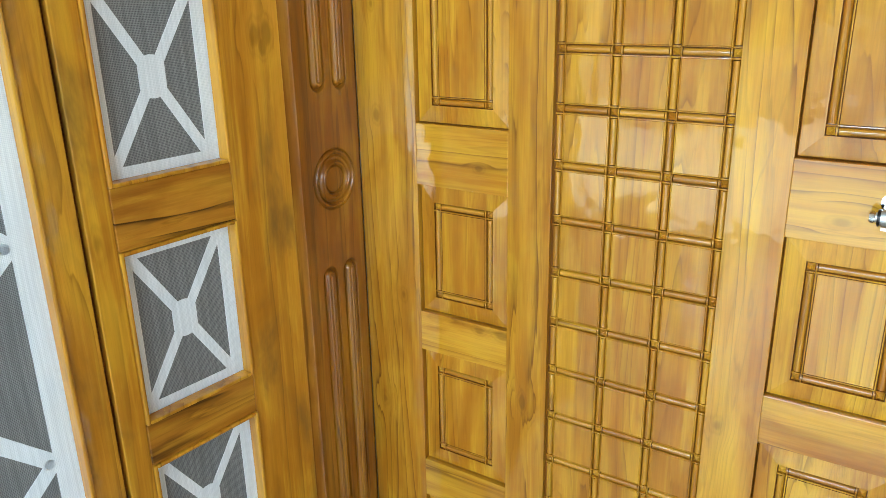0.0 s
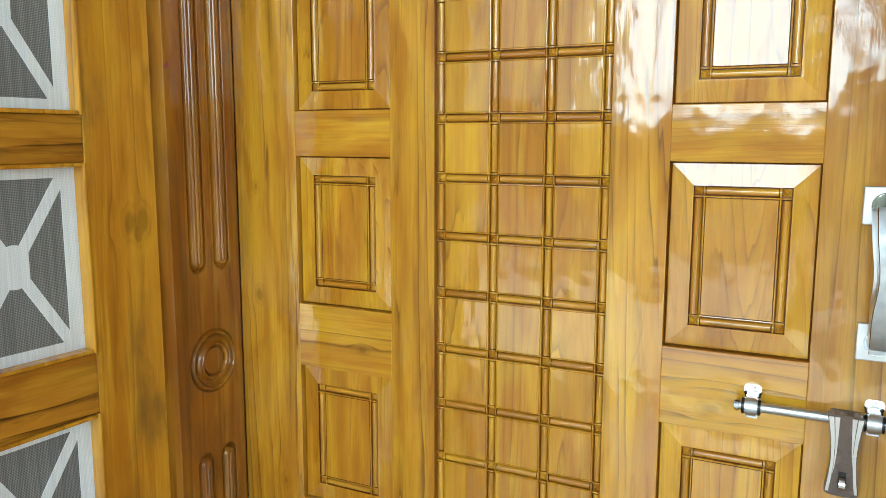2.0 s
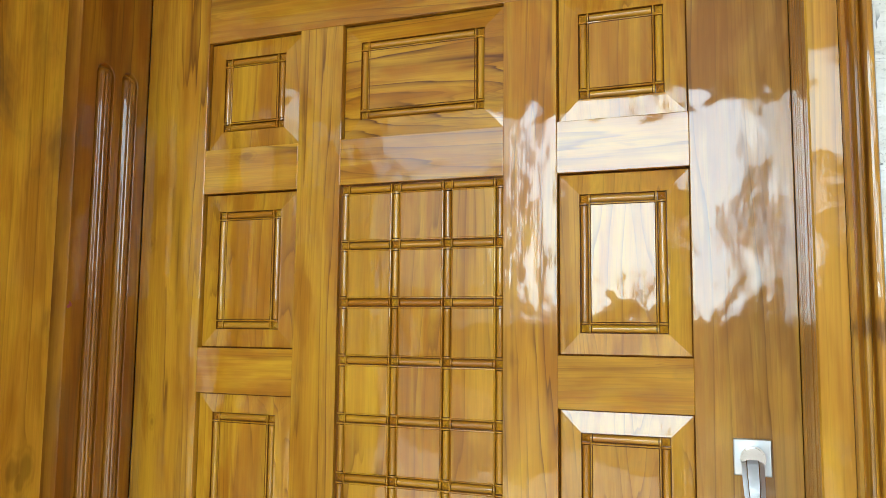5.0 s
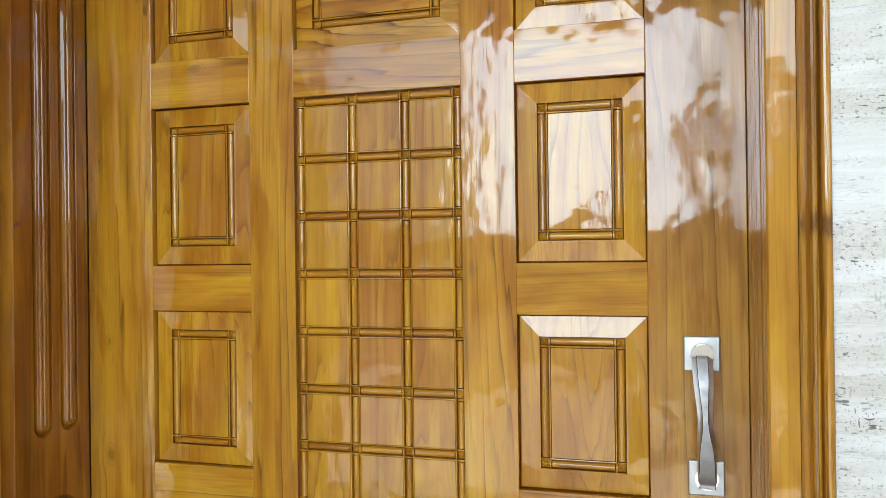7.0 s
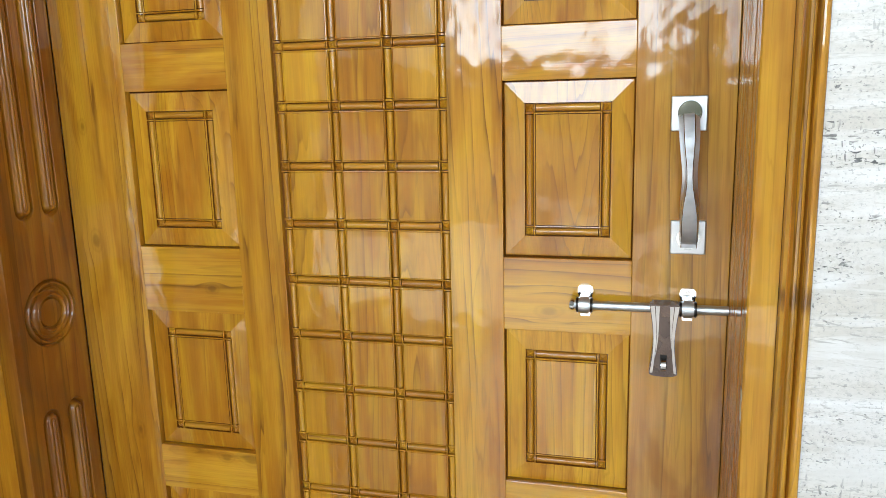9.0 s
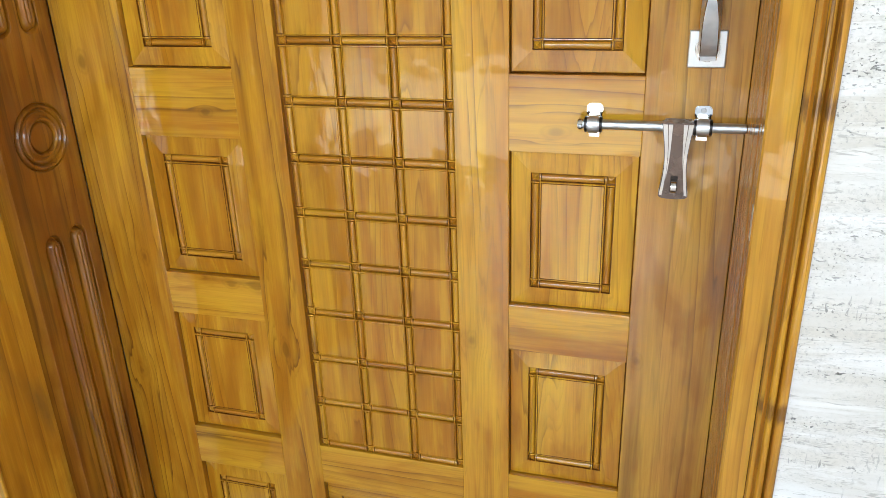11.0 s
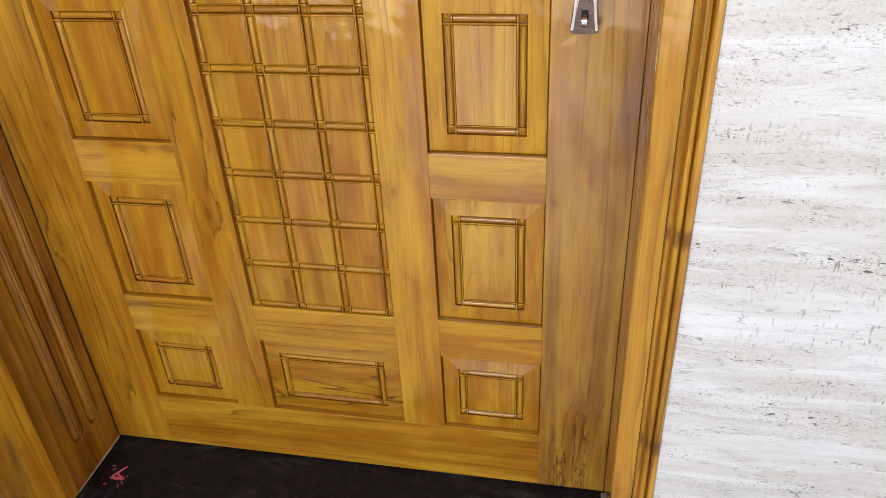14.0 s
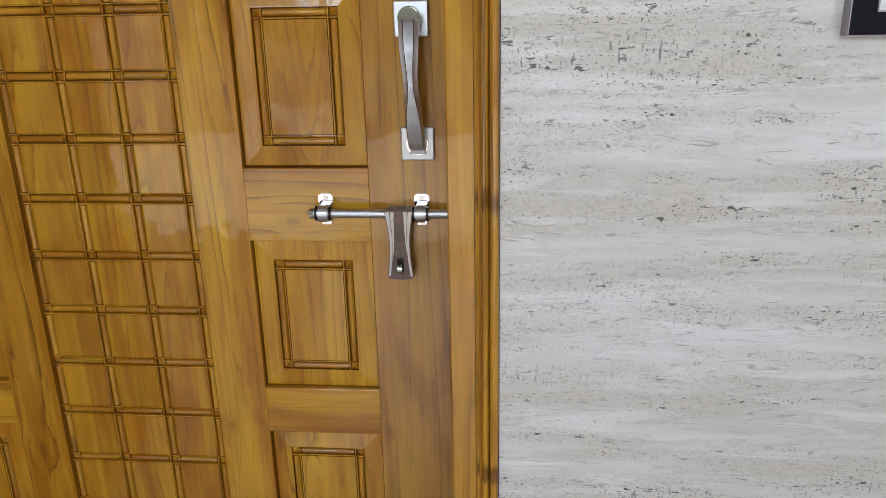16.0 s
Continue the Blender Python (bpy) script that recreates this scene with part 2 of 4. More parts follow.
# Dark groove stain; also paints shade into panel ledges, the rebate and leaf gap.
TEAK_STAIN_SHADE = wood("groove_stain_and_shade", (0.25, 0.083, 0.010), (0.18, 0.057, 0.007), (0.08, 0.025, 0.004), coat=0.3)


def travertine():
    t = Tree("travertine")
    p = t.place(1.0)
    warp = t.noise(t.scaled(p, (2.2, 2.2, 5)), 1.0, 3.0, 0.55)
    s = t.add("SeparateXYZ")
    t.link(p, s.inputs[0])
    z = t.math("ADD", s.outputs[2], t.math("MULTIPLY", warp, 0.055))
    c = t.add("CombineXYZ")
    t.link(t.math("MULTIPLY", s.outputs[0], 0.11), c.inputs[0])
    t.link(t.math("MULTIPLY", s.outputs[1], 0.07), c.inputs[1])
    t.link(z, c.inputs[2])
    band = t.noise(c.outputs[0], 12.0, 4.0, 0.62)
    fine = t.noise(c.outputs[0], 90.0, 3.0, 0.6)
    cloud = t.noise(t.scaled(p, (44, 44, 110)), 1.0, 5.0, 0.68)
    tone = t.noise(t.scaled(p, (3, 3, 9)), 1.0, 3.0, 0.5)
    col = t.mix(t.step(band, 0.34, 0.64), (0.61, 0.570, 0.505), (0.765, 0.745, 0.715))
    col = t.mix(t.step(tone, 0.48, 0.72, 0.0, 0.35), col, (0.64, 0.58, 0.48))
    col = t.mix(t.step(fine, 0.36, 0.60, 0.26, 0.0), col, (0.52, 0.48, 0.41))
    col = t.mix(t.step(cloud, 0.46, 0.66, 0.0, 0.35), col, (0.74, 0.722, 0.688))
    # pits gather in certain layers
    layer = t.step(t.noise(c.outputs[0], 23.0, 3.0), 0.43, 0.56)
    col = t.mix(t.step(t.noise(c.outputs[0], 23.0, 3.0), 0.40, 0.64, 0.0, 0.55), col, (0.60, 0.55, 0.47))
    grain = t.noise(t.scaled(p, (230, 230, 300)), 1.0, 3.0, 0.65)
    col = t.mix(t.math("MULTIPLY", t.step(grain, 0.48, 0.66), t.math("ADD", t.math("MULTIPLY", layer, 0.26), 0.08)), col, (0.42, 0.395, 0.35))
    pit = t.math("MULTIPLY", t.step(t.noise(t.scaled(p, (75, 75, 210)), 1.0, 2.0, 0.55, 0.4), 0.640, 0.675), layer)
    upright = t.math("MULTIPLY", t.step(t.noise(t.scaled(p, (260, 260, 80)), 1.0, 0.5, 0.5, 0.1), 0.68, 0.72), t.step(t.noise(c.outputs[0], 9.0, 2.0), 0.53, 0.62))
    pit2 = t.math("MULTIPLY", t.step(t.noise(t.scaled(p, (250, 250, 340)), 1.0, 1.6, 0.5, 0.3), 0.615, 0.655), t.math("ADD", t.math("MULTIPLY", layer, 0.9), 0.1))
    pit2 = t.math("MAXIMUM", pit2, upright)
    # pits stand in loose clusters, some deep and dark, some shallow
    cluster = t.step(t.noise(t.scaled(p, (9, 9, 30)), 1.0, 3.0, 0.6, 0.3), 0.42, 0.60, 0.22, 1.0)
    pit = t.math("MULTIPLY", pit, cluster)
    pit2 = t.math("MULTIPLY", pit2, t.math("ADD", t.math("MULTIPLY", cluster, 0.75), 0.15))
    crumb = t.math("MULTIPLY", t.step(t.noise(t.scaled(p, (120, 120, 150)), 1.0, 3.0, 0.7), 0.50, 0.64), t.math("MULTIPLY", layer, cluster))
    col = t.mix(t.math("MULTIPLY", crumb, 0.40), col, (0.46, 0.415, 0.345))
    # crusted layers with a torn upper edge
    torn = t.noise(t.scaled(p, (4.0, 4.0, 38)), 1.0, 5.0, 0.64, 0.5)
    col = t.mix(t.step(torn, 0.46, 0.72, 0.0, 0.6), col, (0.84, 0.825, 0.805))
    col = t.mix(t.step(t.math("ABSOLUTE", t.math("SUBTRACT", torn, 0.52)), 0.0, 0.010, 0.40, 0.0), col, (0.42, 0.38, 0.31))
    v = t.math("ABSOLUTE", t.math("SUBTRACT", t.noise(c.outputs[0], 26.0, 3.0, 0.6), 0.5))
    vein = t.math("MULTIPLY", t.step(v, 0.002, 0.010, 1.0, 0.0), t.step(cloud, 0.48, 0.58))
    col = t.mix(t.math("MULTIPLY", vein, 0.75), col, (0.38, 0.35, 0.30))
    col = t.mix(t.math("MULTIPLY", pit2, 0.85), col, (0.13, 0.12, 0.105))
    col = t.mix(t.math("MULTIPLY", pit, 0.9), col, (0.07, 0.066, 0.058))
    h = t.math("SUBTRACT", t.math("MULTIPLY", cloud, 0.1), t.math("MAXIMUM", pit, t.math("MULTIPLY", pit2, 0.5)))
    return t.put(Base_Color=col, Roughness=0.38, Normal=t.bump(h, 0.5, 0.002))


def granite():
    t = Tree("black_granite")
    p = t.place(0.0)
    a = t.noise(p, 420.0, 2.0, 0.6)
    b = t.noise(p, 26.0, 5.0, 0.65)
    c = t.mix(t.step(a, 0.55, 0.72), (0.005, 0.005, 0.006), (0.050, 0.044, 0.046))
    c = t.mix(t.step(b, 0.46, 0.70, 0.0, 0.75), c, (0.034, 0.023, 0.023))
    s = t.add("SeparateXYZ")
    t.link(p, s.inputs[0])
    worn = t.math("MULTIPLY", t.step(s.outputs[0], 0.02, 0.11, 1.0, 0.0), t.step(s.outputs[1], -0.17, -0.11, 1.0, 0.0))
    dust = t.math("MULTIPLY", worn, t.step(t.noise(t.scaled(p, (60, 25, 60)), 1.0, 4.0, 0.7, 1.0), 0.50, 0.68))
    far = t.step(t.noise(t.scaled(p, (7, 22, 7)), 1.0, 5.0, 0.7, 0.6), 0.54, 0.76, 0.0, 0.34)
    c = t.mix(t.math("MAXIMUM", t.math("MULTIPLY", dust, 0.6), far), c, (0.12, 0.12, 0.125))
    return t.put(Base_Color=c, Specular_IOR_Level=0.22, Roughness=t.step(b, 0.3, 0.7, 0.40, 0.65), Normal=t.bump(b, 0.1, 0.002))


def chipped():
    t = Tree("chipped_granite_edge")
    p = t.place(0.0)
    a = t.noise(t.scaled(p, (75, 480, 480)), 1.0, 5.0, 0.78)
    c = t.mix(t.step(a, 0.38, 0.66), (0.013, 0.012, 0.013), (0.48, 0.49, 0.51))
    return t.put(Base_Color=c, Roughness=0.6, Normal=t.bump(a, 0.7, 0.004))


def plaster(name, col, rough=0.85, shine=0.5):
    t = Tree(name)
    p = t.place(0.0)
    b = t.noise(p, 3.0, 4.0, 0.6)
    c = t.mix(t.step(b, 0.3, 0.7), tuple(0.93 * v for v in col), col)
    return t.put(Base_Color=c, Roughness=rough, Specular_IOR_Level=shine, Normal=t.bump(t.noise(p, 140.0, 2.0), 0.1, 0.001))


def metal(name, col, rough, brush=0.0):
    t = Tree(name)
    p = t.place(0.0)
    f = t.noise(t.scaled(p, (900, 900, 40)), 1.0, 2.0)
    w = t.noise(p, 60.0, 3.0)
    return t.put(Base_Color=col, Metallic=1.0, Roughness=t.step(w, 0.3, 0.7, rough * 0.8, rough * 1.25), Normal=t.bump(f, brush, 0.0003))


def weave(name, lightc, darkc):
    """Woven fly-screen: fine crossing wires."""
    t = Tree(name)
    s = t.add("SeparateXYZ")
    t.link(t.place(0.0), s.inputs[0])
    wy = t.math("ABSOLUTE", t.math("SINE", t.math("MULTIPLY", s.outputs[1], 1450.0)))
    wz = t.math("ABSOLUTE", t.math("SINE", t.math("MULTIPLY", s.outputs[2], 1450.0)))
    wire = t.math("MULTIPLY", wy, wz)
    soft = t.noise(t.scaled(t.place(0.0), (30, 240, 9)), 1.0, 3.0)
    c = t.mix(t.step(wire, 0.15, 0.75), lightc, darkc)
    c = t.mix(t.step(soft, 0.3, 0.7, 0.0, 0.4), c, tuple(0.75 * v for v in darkc))
    return t.put(Base_Color=c, Roughness=0.6, Normal=t.bump(wire, 0.3, 0.0005))


TRAV = travertine()
GRANITE, CHIPPED = granite(), chipped()
WHITE = plaster("cream_plaster", (0.60, 0.57, 0.52))
TAN_TILE = plaster("tan_floor_tile", (0.66, 0.57, 0.47), 0.22)
GROUND = plaster("pale_ground", (0.60, 0.575, 0.53))
GRIP = metal("brushed_grip_steel", (0.54, 0.53, 0.52), 0.60, 0.25)
STEEL = metal("satin_steel", (0.56, 0.555, 0.545), 0.36, 0.25)
DIMMED_CHROME = metal("dimmed_polished_chrome", (0.44, 0.435, 0.43), 0.12)
GLINT_STEEL = metal("glint_steel", (0.74, 0.74, 0.735), 0.42)
CHROME = metal("polished_chrome", (0.66, 0.66, 0.66), 0.08)
BRONZE = metal("brown_anodised_metal", (0.115, 0.085, 0.072), 0.30, 0.15)
TAUPE = metal("pale_taupe_metal", (0.50, 0.455, 0.415), 0.42, 0.2)
BLACK_STEEL = metal("blackened_steel", (0.045, 0.04, 0.038), 0.35)
BLACK = plaster("black_lacquer", (0.006, 0.006, 0.008), 0.45, 0.12)
PAPER = plaster("white_paper", (0.85, 0.85, 0.85), 0.7)
SILVER = metal("dull_silver_lip", (0.30, 0.26, 0.27), 0.35)
SCREEN = weave("grey_fly_screen", (0.30, 0.30, 0.295), (0.10, 0.10, 0.10))
LATTICE = weave("white_lattice_behind_screen", (0.90, 0.92, 0.94), (0.78, 0.81, 0.84))
RED = plaster("faded_red_powder", (0.74, 0.13, 0.16), 0.9)
RED_FAINT = plaster("thin_red_powder", (0.42, 0.085, 0.075), 0.9)
GROUT_GREY = plaster("pale_grey_grout", (0.36, 0.36, 0.37), 0.9)
GROUT = plaster("pale_grout", (0.50, 0.44, 0.34), 0.9)
# Near-black that stands in for shade in gaps and holes.
SHADOW_GAP = plaster("gap_shade", (0.02, 0.013, 0.008), 0.8)


# ---- mesh helpers ----
def mesh_of(bm, name, material, smooth=False):
    bmesh.ops.recalc_face_normals(bm, faces=bm.faces[:])
    me = bpy.data.meshes.new(name)
    bm.to_mesh(me)
    bm.free()
    me.materials.append(material)
    if smooth:
        for f in me.polygons:
            f.use_smooth = True
    return me


def part(name, bm, material, parent=None, label="", smooth=False):
    ob = new(name, mesh_of(bm, name, material, smooth) if isinstance(bm, bmesh.types.BMesh) else bm)
    ob.parent = parent
    return tagged(ob, label)


def thing(name, label, category, kind="", group="", at=(0, 0, 0)):
    ob = new(name)
    ob.location = at
    return tagged(ob, label, category, group, kind)


def box(x0, x1, y0, y1, z0, z1, bevel=0.0, segments=2, bm=None):
    b = bmesh.new()
    bmesh.ops.create_cube(b, size=1.0)
    for v in b.verts:
        v.co = ((x0 + x1) / 2 + v.co.x * (x1 - x0), (y0 + y1) / 2 + v.co.y * (y1 - y0), (z0 + z1) / 2 + v.co.z * (z1 - z0))
    if bevel:
        bmesh.ops.bevel(b, geom=b.edges[:], offset=bevel, segments=segments, affect="EDGES", profile=0.5)
    if bm is not None:
        me = bpy.data.meshes.new("join")
        b.to_mesh(me)
        b.free()
        bm.from_mesh(me)
        bpy.data.meshes.remove(me)
        return bm
    return b


def prism(points, axis, a, b):
    """A closed outline swept along an axis; points are pairs in the two other axes, in x, y, z order."""
    bm = bmesh.new()
    put = {"x": lambda p, s: (s, p[0], p[1]), "y": lambda p, s: (p[0], s, p[1]), "z": lambda p, s: (p[0], p[1], s)}[axis]
    r0 = [bm.verts.new(put(p, a)) for p in points]
    r1 = [bm.verts.new(put(p, b)) for p in points]
    n = len(points)
    for i in range(n):
        bm.faces.new((r0[i], r0[(i + 1) % n], r1[(i + 1) % n], r1[i]))
    bm.faces.new(r0)
    bm.faces.new(r1)
    return bm


def rod(p, q, r, n=20, bevel=0.0):
    bm = bmesh.new()
    d = Vector(q) - Vector(p)
    bmesh.ops.create_cone(bm, cap_ends=True, segments=n, radius1=r, radius2=r, depth=d.length)
    if bevel:
        bmesh.ops.bevel(bm, geom=[e for e in bm.edges if len(e.link_faces) == 2 and any(len(f.verts) > 4 for f in e.link_faces)],
                        offset=bevel, segments=2, affect="EDGES")
    bmesh.ops.transform(bm, verts=bm.verts[:], matrix=Matrix.Translation((Vector(p) + Vector(q)) / 2) @ d.to_track_quat("Z", "Y").to_matrix().to_4x4())
    return bm


def rings_mesh(x0, x1, z0, z1, steps):
    """A rectangular panel face built of nested rings: steps are (inset, y). The last ring is filled."""
    bm = bmesh.new()
    prev = None
    for d, y in steps:
        ring = [bm.verts.new(c) for c in ((x0 + d, y, z0 + d), (x1 - d, y, z0 + d), (x1 - d, y, z1 - d), (x0 + d, y, z1 - d))]
        if prev:
            for i in range(4):
                bm.faces.new((prev[i], prev[(i + 1) % 4], ring[(i + 1) % 4], ring[i]))
        prev = ring
    bm.faces.new(prev)
    return bm


# ---- floor, walls, ceiling ----
JR = 1.077          # inner face of the closing jamb
FRONT = -0.205      # front of the door frame
WALL = -0.225       # face of the stone cladding
EDGE = 1.139        # where frame and stone meet
CEIL = 2.9
part("floor", box(-2.4, 3.4, BACK - 0.2, 0.2, -0.25, -0.088), TAN_TILE)
tagged(bpy.data.objects["floor"], "tan floor tiles of the porch", "floor", kind="structure")
# Unseen ceiling, added so that the sun stays off the door.
part("ceiling", box(-2.4, 3.4, BACK - 0.2, 0.25, CEIL, CEIL + 0.15), WHITE)
tagged(bpy.data.objects["ceiling"], "unseen cream ceiling of the porch, added to block the sun", "ceiling", kind="structure")

wall_n = thing("wall_north", "pale banded travertine stone cladding beside the door", "wall", "structure")
part("wall_core", box(EDGE + 0.002, 3.4, WALL + 0.022, 0.2, -0.088, CEIL), WHITE, wall_n)
for z0, z1 in ((-0.088, 1.30395), (1.30405, CEIL)):
    part("stone_slab", box(EDGE + 0.001, 3.4, WALL, WALL + 0.02, z0, z1), TRAV, wall_n, "pitted travertine slab")
part("wall_over_door", box(-0.075, EDGE, WALL, 0.2, 2.166, CEIL), WHITE, wall_n)
part("wall_beside_hinges", box(-2.4, -0.08, WALL, 0.2, -0.088, CEIL), WHITE, wall_n)
part("room_behind", box(-0.075, EDGE, 0.09, 0.2, -0.088, 2.166), WHITE, wall_n)
# Unseen side walls, added to bound the porch and set the bounced light.
part("wall_west", box(-2.5, -2.4, BACK - 0.2, 0.2, -0.088, CEIL), WHITE)
part("wall_east", box(3.4, 3.5, BACK - 0.2, 0.2, -0.088, CEIL), WHITE)
tagged(bpy.data.objects["wall_west"], "unseen cream side wall of the porch, added to bounce light", "wall", kind="structure")
tagged(bpy.data.objects["wall_east"], "unseen cream side wall of the porch, added to bounce light", "wall", kind="structure")
# Unseen front; its beam cuts off the top of the mirrored sky.
wall_s = thing("wall_south", "unseen cream porch wall with a wide open front", "wall", "structure")
part("pier", box(OPEN_X, 3.4, BACK - 0.15, BACK, -0.088, CEIL), WHITE, wall_s)
part("beam", box(-2.4, OPEN_X, BACK - 0.15, BACK, 2.82, CEIL), WHITE, wall_s)
g = bmesh.new()
bmesh.ops.create_grid(g, x_segments=2, y_segments=2, size=900)
for v in g.verts:
    v.co.z = -0.3
part("ground", g, GROUND)
tagged(bpy.data.objects["ground"], "pale open ground outside the porch", "ground", kind="structure")

# ---- door frame ----
frame_ob = thing("door_frame", "varnished teak door frame with fluted jamb", "door frame", "structure")


def flute_height(y, z):
    """Depth of the carved flutes and rosette on the hinge jamb (into the wood)."""
    d = 0.0
    for yc in (-0.103, -0.046):
        for za, zb in ((0.092, 0.834), (1.157, 1.915)):
            w = 0.0195
            zz = min(max(z, za + w), zb - w)
            r = math.hypot(y - yc, z - zz) / w
            if r < 1:
                # a hollow ring round a raised rib of fine reeds
                if r > 0.62:
                    d = 0.0085 * math.sin(math.pi * (1 - r) / 0.38) ** 0.8
                else:
                    d = -0.0045 * (1 - (r / 0.66) ** 2) - 0.0030 * abs(math.cos(math.pi * r / 0.40)) + 0.0012
    # rosette: two fine outer rings, a cove, an inner ring round a low dome
    r = math.hypot(y + 0.075, z - 0.997) / 1.07
    for r0, r1, depth in ((0.0495, 0.053, 0.0065), (0.0435, 0.0495, -0.0040), (0.0400, 0.0435, 0.0060), (0.0255, 0.0315, -0.0045), (0.0220, 0.0255, 0.0070)):
        if r0 < r < r1:
            d = depth * math.sin(math.pi * (r - r0) / (r1 - r0))
    if 0.0315 <= r <= 0.0400:
        d = 0.0040 * math.sin(math.pi * (r - 0.0315) / 0.0085)
    elif r < 0.022:
        d = -0.0028 * math.cos(r / 0.022 * math.pi / 2)
    return d


def fluted_jamb():
    bm = bmesh.new()
    ys = set(np.round(np.linspace(-0.161, 0.0, 70), 4))
    for a, b in ((-0.124, -0.082), (-0.067, -0.025)):
        ys |= set(np.round(np.arange(a, b, 0.0008), 4))
    ys |= set(np.round(np.arange(-0.134, -0.016, 0.0012), 4))
    ys = sorted(ys)
    zs = set(np.round(np.linspace(-0.088, 2.16, 45), 4))
    for a, b in ((0.088, 0.13), (0.80, 0.838), (1.156, 1.196), (1.88, 1.92)):
        zs |= set(np.round(np.arange(a, b, 0.0016), 4))
    zs |= set(np.round(np.arange(0.938, 1.056, 0.0012), 4))
    zs = sorted(zs)
    grid = [[bm.verts.new((-flute_height(y, z), y, z)) for y in ys] for z in zs]
    for i in range(len(zs) - 1):
        for j in range(len(ys) - 1):
            bm.faces.new((grid[i][j], grid[i][j + 1], grid[i + 1][j + 1], grid[i + 1][j]))
    # close the sides back to the wall
    back = [[bm.verts.new((-0.07, y, z)) for z in (zs[0], zs[-1])] for y in (ys[0], ys[-1])]
    for k, j in ((0, 0), (1, len(ys) - 1)):
        bm.faces.new([row[j] for row in grid] + [back[k][1], back[k][0]])
    bm.faces.new([back[0][0], back[0][1], back[1][1], back[1][0]])
    bm.faces.new(grid[-1] + [back[1][1], back[0][1]])
    bm.faces.new(grid[0] + [back[1][0], back[0][0]])
    return bm


hj = part("hinge_jamb", fluted_jamb(), TEAK_DARK, frame_ob, "dark teak jamb with carved flutes and rosette", True)
for f in hj.data.polygons:
    if f.center.y < -0.1608 and len(f.vertices) > 4:
        f.use_smooth = False
part("strike_plate", box(JR - 0.0003, JR + 0.001, -0.202, -0.188, 0.952, 0.992), STEEL, frame_ob)
# The deep recess's shade is put into the rebate's dark colour.
part("hinge_rebate", box(-0.075, -0.045, -0.205, -0.1612, -0.088, 2.16, 0.002), TEAK_STAIN_SHADE, frame_ob, "rebate with its shade painted as dark teak")
jamb = [(JR, 0.09)]
for yc, half, depth in ((-0.012, 0.003, 0.003), (-0.030, 0.003, 0.003), (-0.0575, 0.004, 0.003), (-0.084, 0.003, 0.003), (-0.110, 0.003, 0.0025), (-0.157, 0.006, 0.004), (-0.183, 0.003, 0.0025)):
    jamb += [(JR, yc + half), (JR + depth, yc + half * 0.45), (JR + depth, yc - half * 0.45), (JR, yc - half)]
jamb += [(JR, FRONT + 0.002), (JR + 0.002, FRONT), (1.109, FRONT), (1.109, 0.09)]
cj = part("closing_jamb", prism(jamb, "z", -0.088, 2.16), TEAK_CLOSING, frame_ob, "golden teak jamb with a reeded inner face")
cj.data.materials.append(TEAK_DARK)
# Faces inside the grooves take the darker jamb teak.
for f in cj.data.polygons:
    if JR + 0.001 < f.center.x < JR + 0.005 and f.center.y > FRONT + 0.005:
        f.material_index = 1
mould = [(1.1095, -0.12), (1.1095, -0.207), (1.111, -0.214), (1.1145, -0.216), (1.1160, -0.2155), (1.118, -0.2215)]
mould += [(1.1225 - 0.0045 * math.cos(a), -0.222 - 0.006 * math.sin(a)) for a in np.linspace(0, math.pi, 7)]
mould += [(1.1275, -0.2225), (1.1285, -0.228)]
mould += [(1.1337 - 0.0052 * math.cos(a), -0.229 - 0.005 * math.sin(a)) for a in np.linspace(0.2, math.pi - 0.2, 7)]
mould += [(1.139, -0.226), (1.139, -0.12)]
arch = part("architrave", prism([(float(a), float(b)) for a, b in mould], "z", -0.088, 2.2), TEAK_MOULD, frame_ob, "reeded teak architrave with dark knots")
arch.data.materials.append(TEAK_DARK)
# Two bands of the profile are set to the darker jamb teak.
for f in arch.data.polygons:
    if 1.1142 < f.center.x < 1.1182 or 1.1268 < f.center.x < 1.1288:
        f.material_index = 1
part("head_jamb", box(-0.07, 1.109, FRONT, 0.09, 2.1, 2.165, 0.002), TEAK_DARK_H, frame_ob)
# A dark sheet behind the door paints shade into the gaps round it.
part("door_stop", box(-0.001, JR, 0.041, 0.09, 0.0, 2.1), SHADOW_GAP, frame_ob)

sill = thing("threshold", "black granite threshold slab with a chipped front edge", "threshold", "structure")
part("slab", box(0.0018, JR + 0.001, -0.2208, 0.088, -0.05, -0.001), GRANITE, sill)
part("nosing", box(0.0018, JR + 0.001, -0.232, -0.2212, -0.0885, -0.0085), GRANITE, sill)
part("bed", box(0.0018, JR + 0.001, -0.2210, 0.088, -0.0885, -0.0502), GRANITE, sill)
part("chipped_edge", prism([(-0.2212, -0.0010), (-0.2262, -0.0020), (-0.2318, -0.0070), (-0.2318, -0.0084), (-0.2212, -0.0084)], "x", 0.0018, JR + 0.001), CHIPPED, sill, "rough grey sawn edge")
part("grout_line", box(JR - 0.0055, JR - 0.0004, -0.2208, -0.002, -0.0009, 0.0004), GROUT_GREY, sill, "pale grey grout line")
part("grout_line", box(0.0002, 0.0026, -0.16, -0.002, -0.0009, 0.0006), GROUT, sill, "thin pale grout line")

# ---- the main door ----
door = thing("door_1", "varnished golden teak panelled entrance door, closed", "door", "structure")
XL0, XL1, XG0, XG1, XR0, XR1, XE = 0.132, 0.319, 0.399, 0.676, 0.758, 0.945, 1.0764
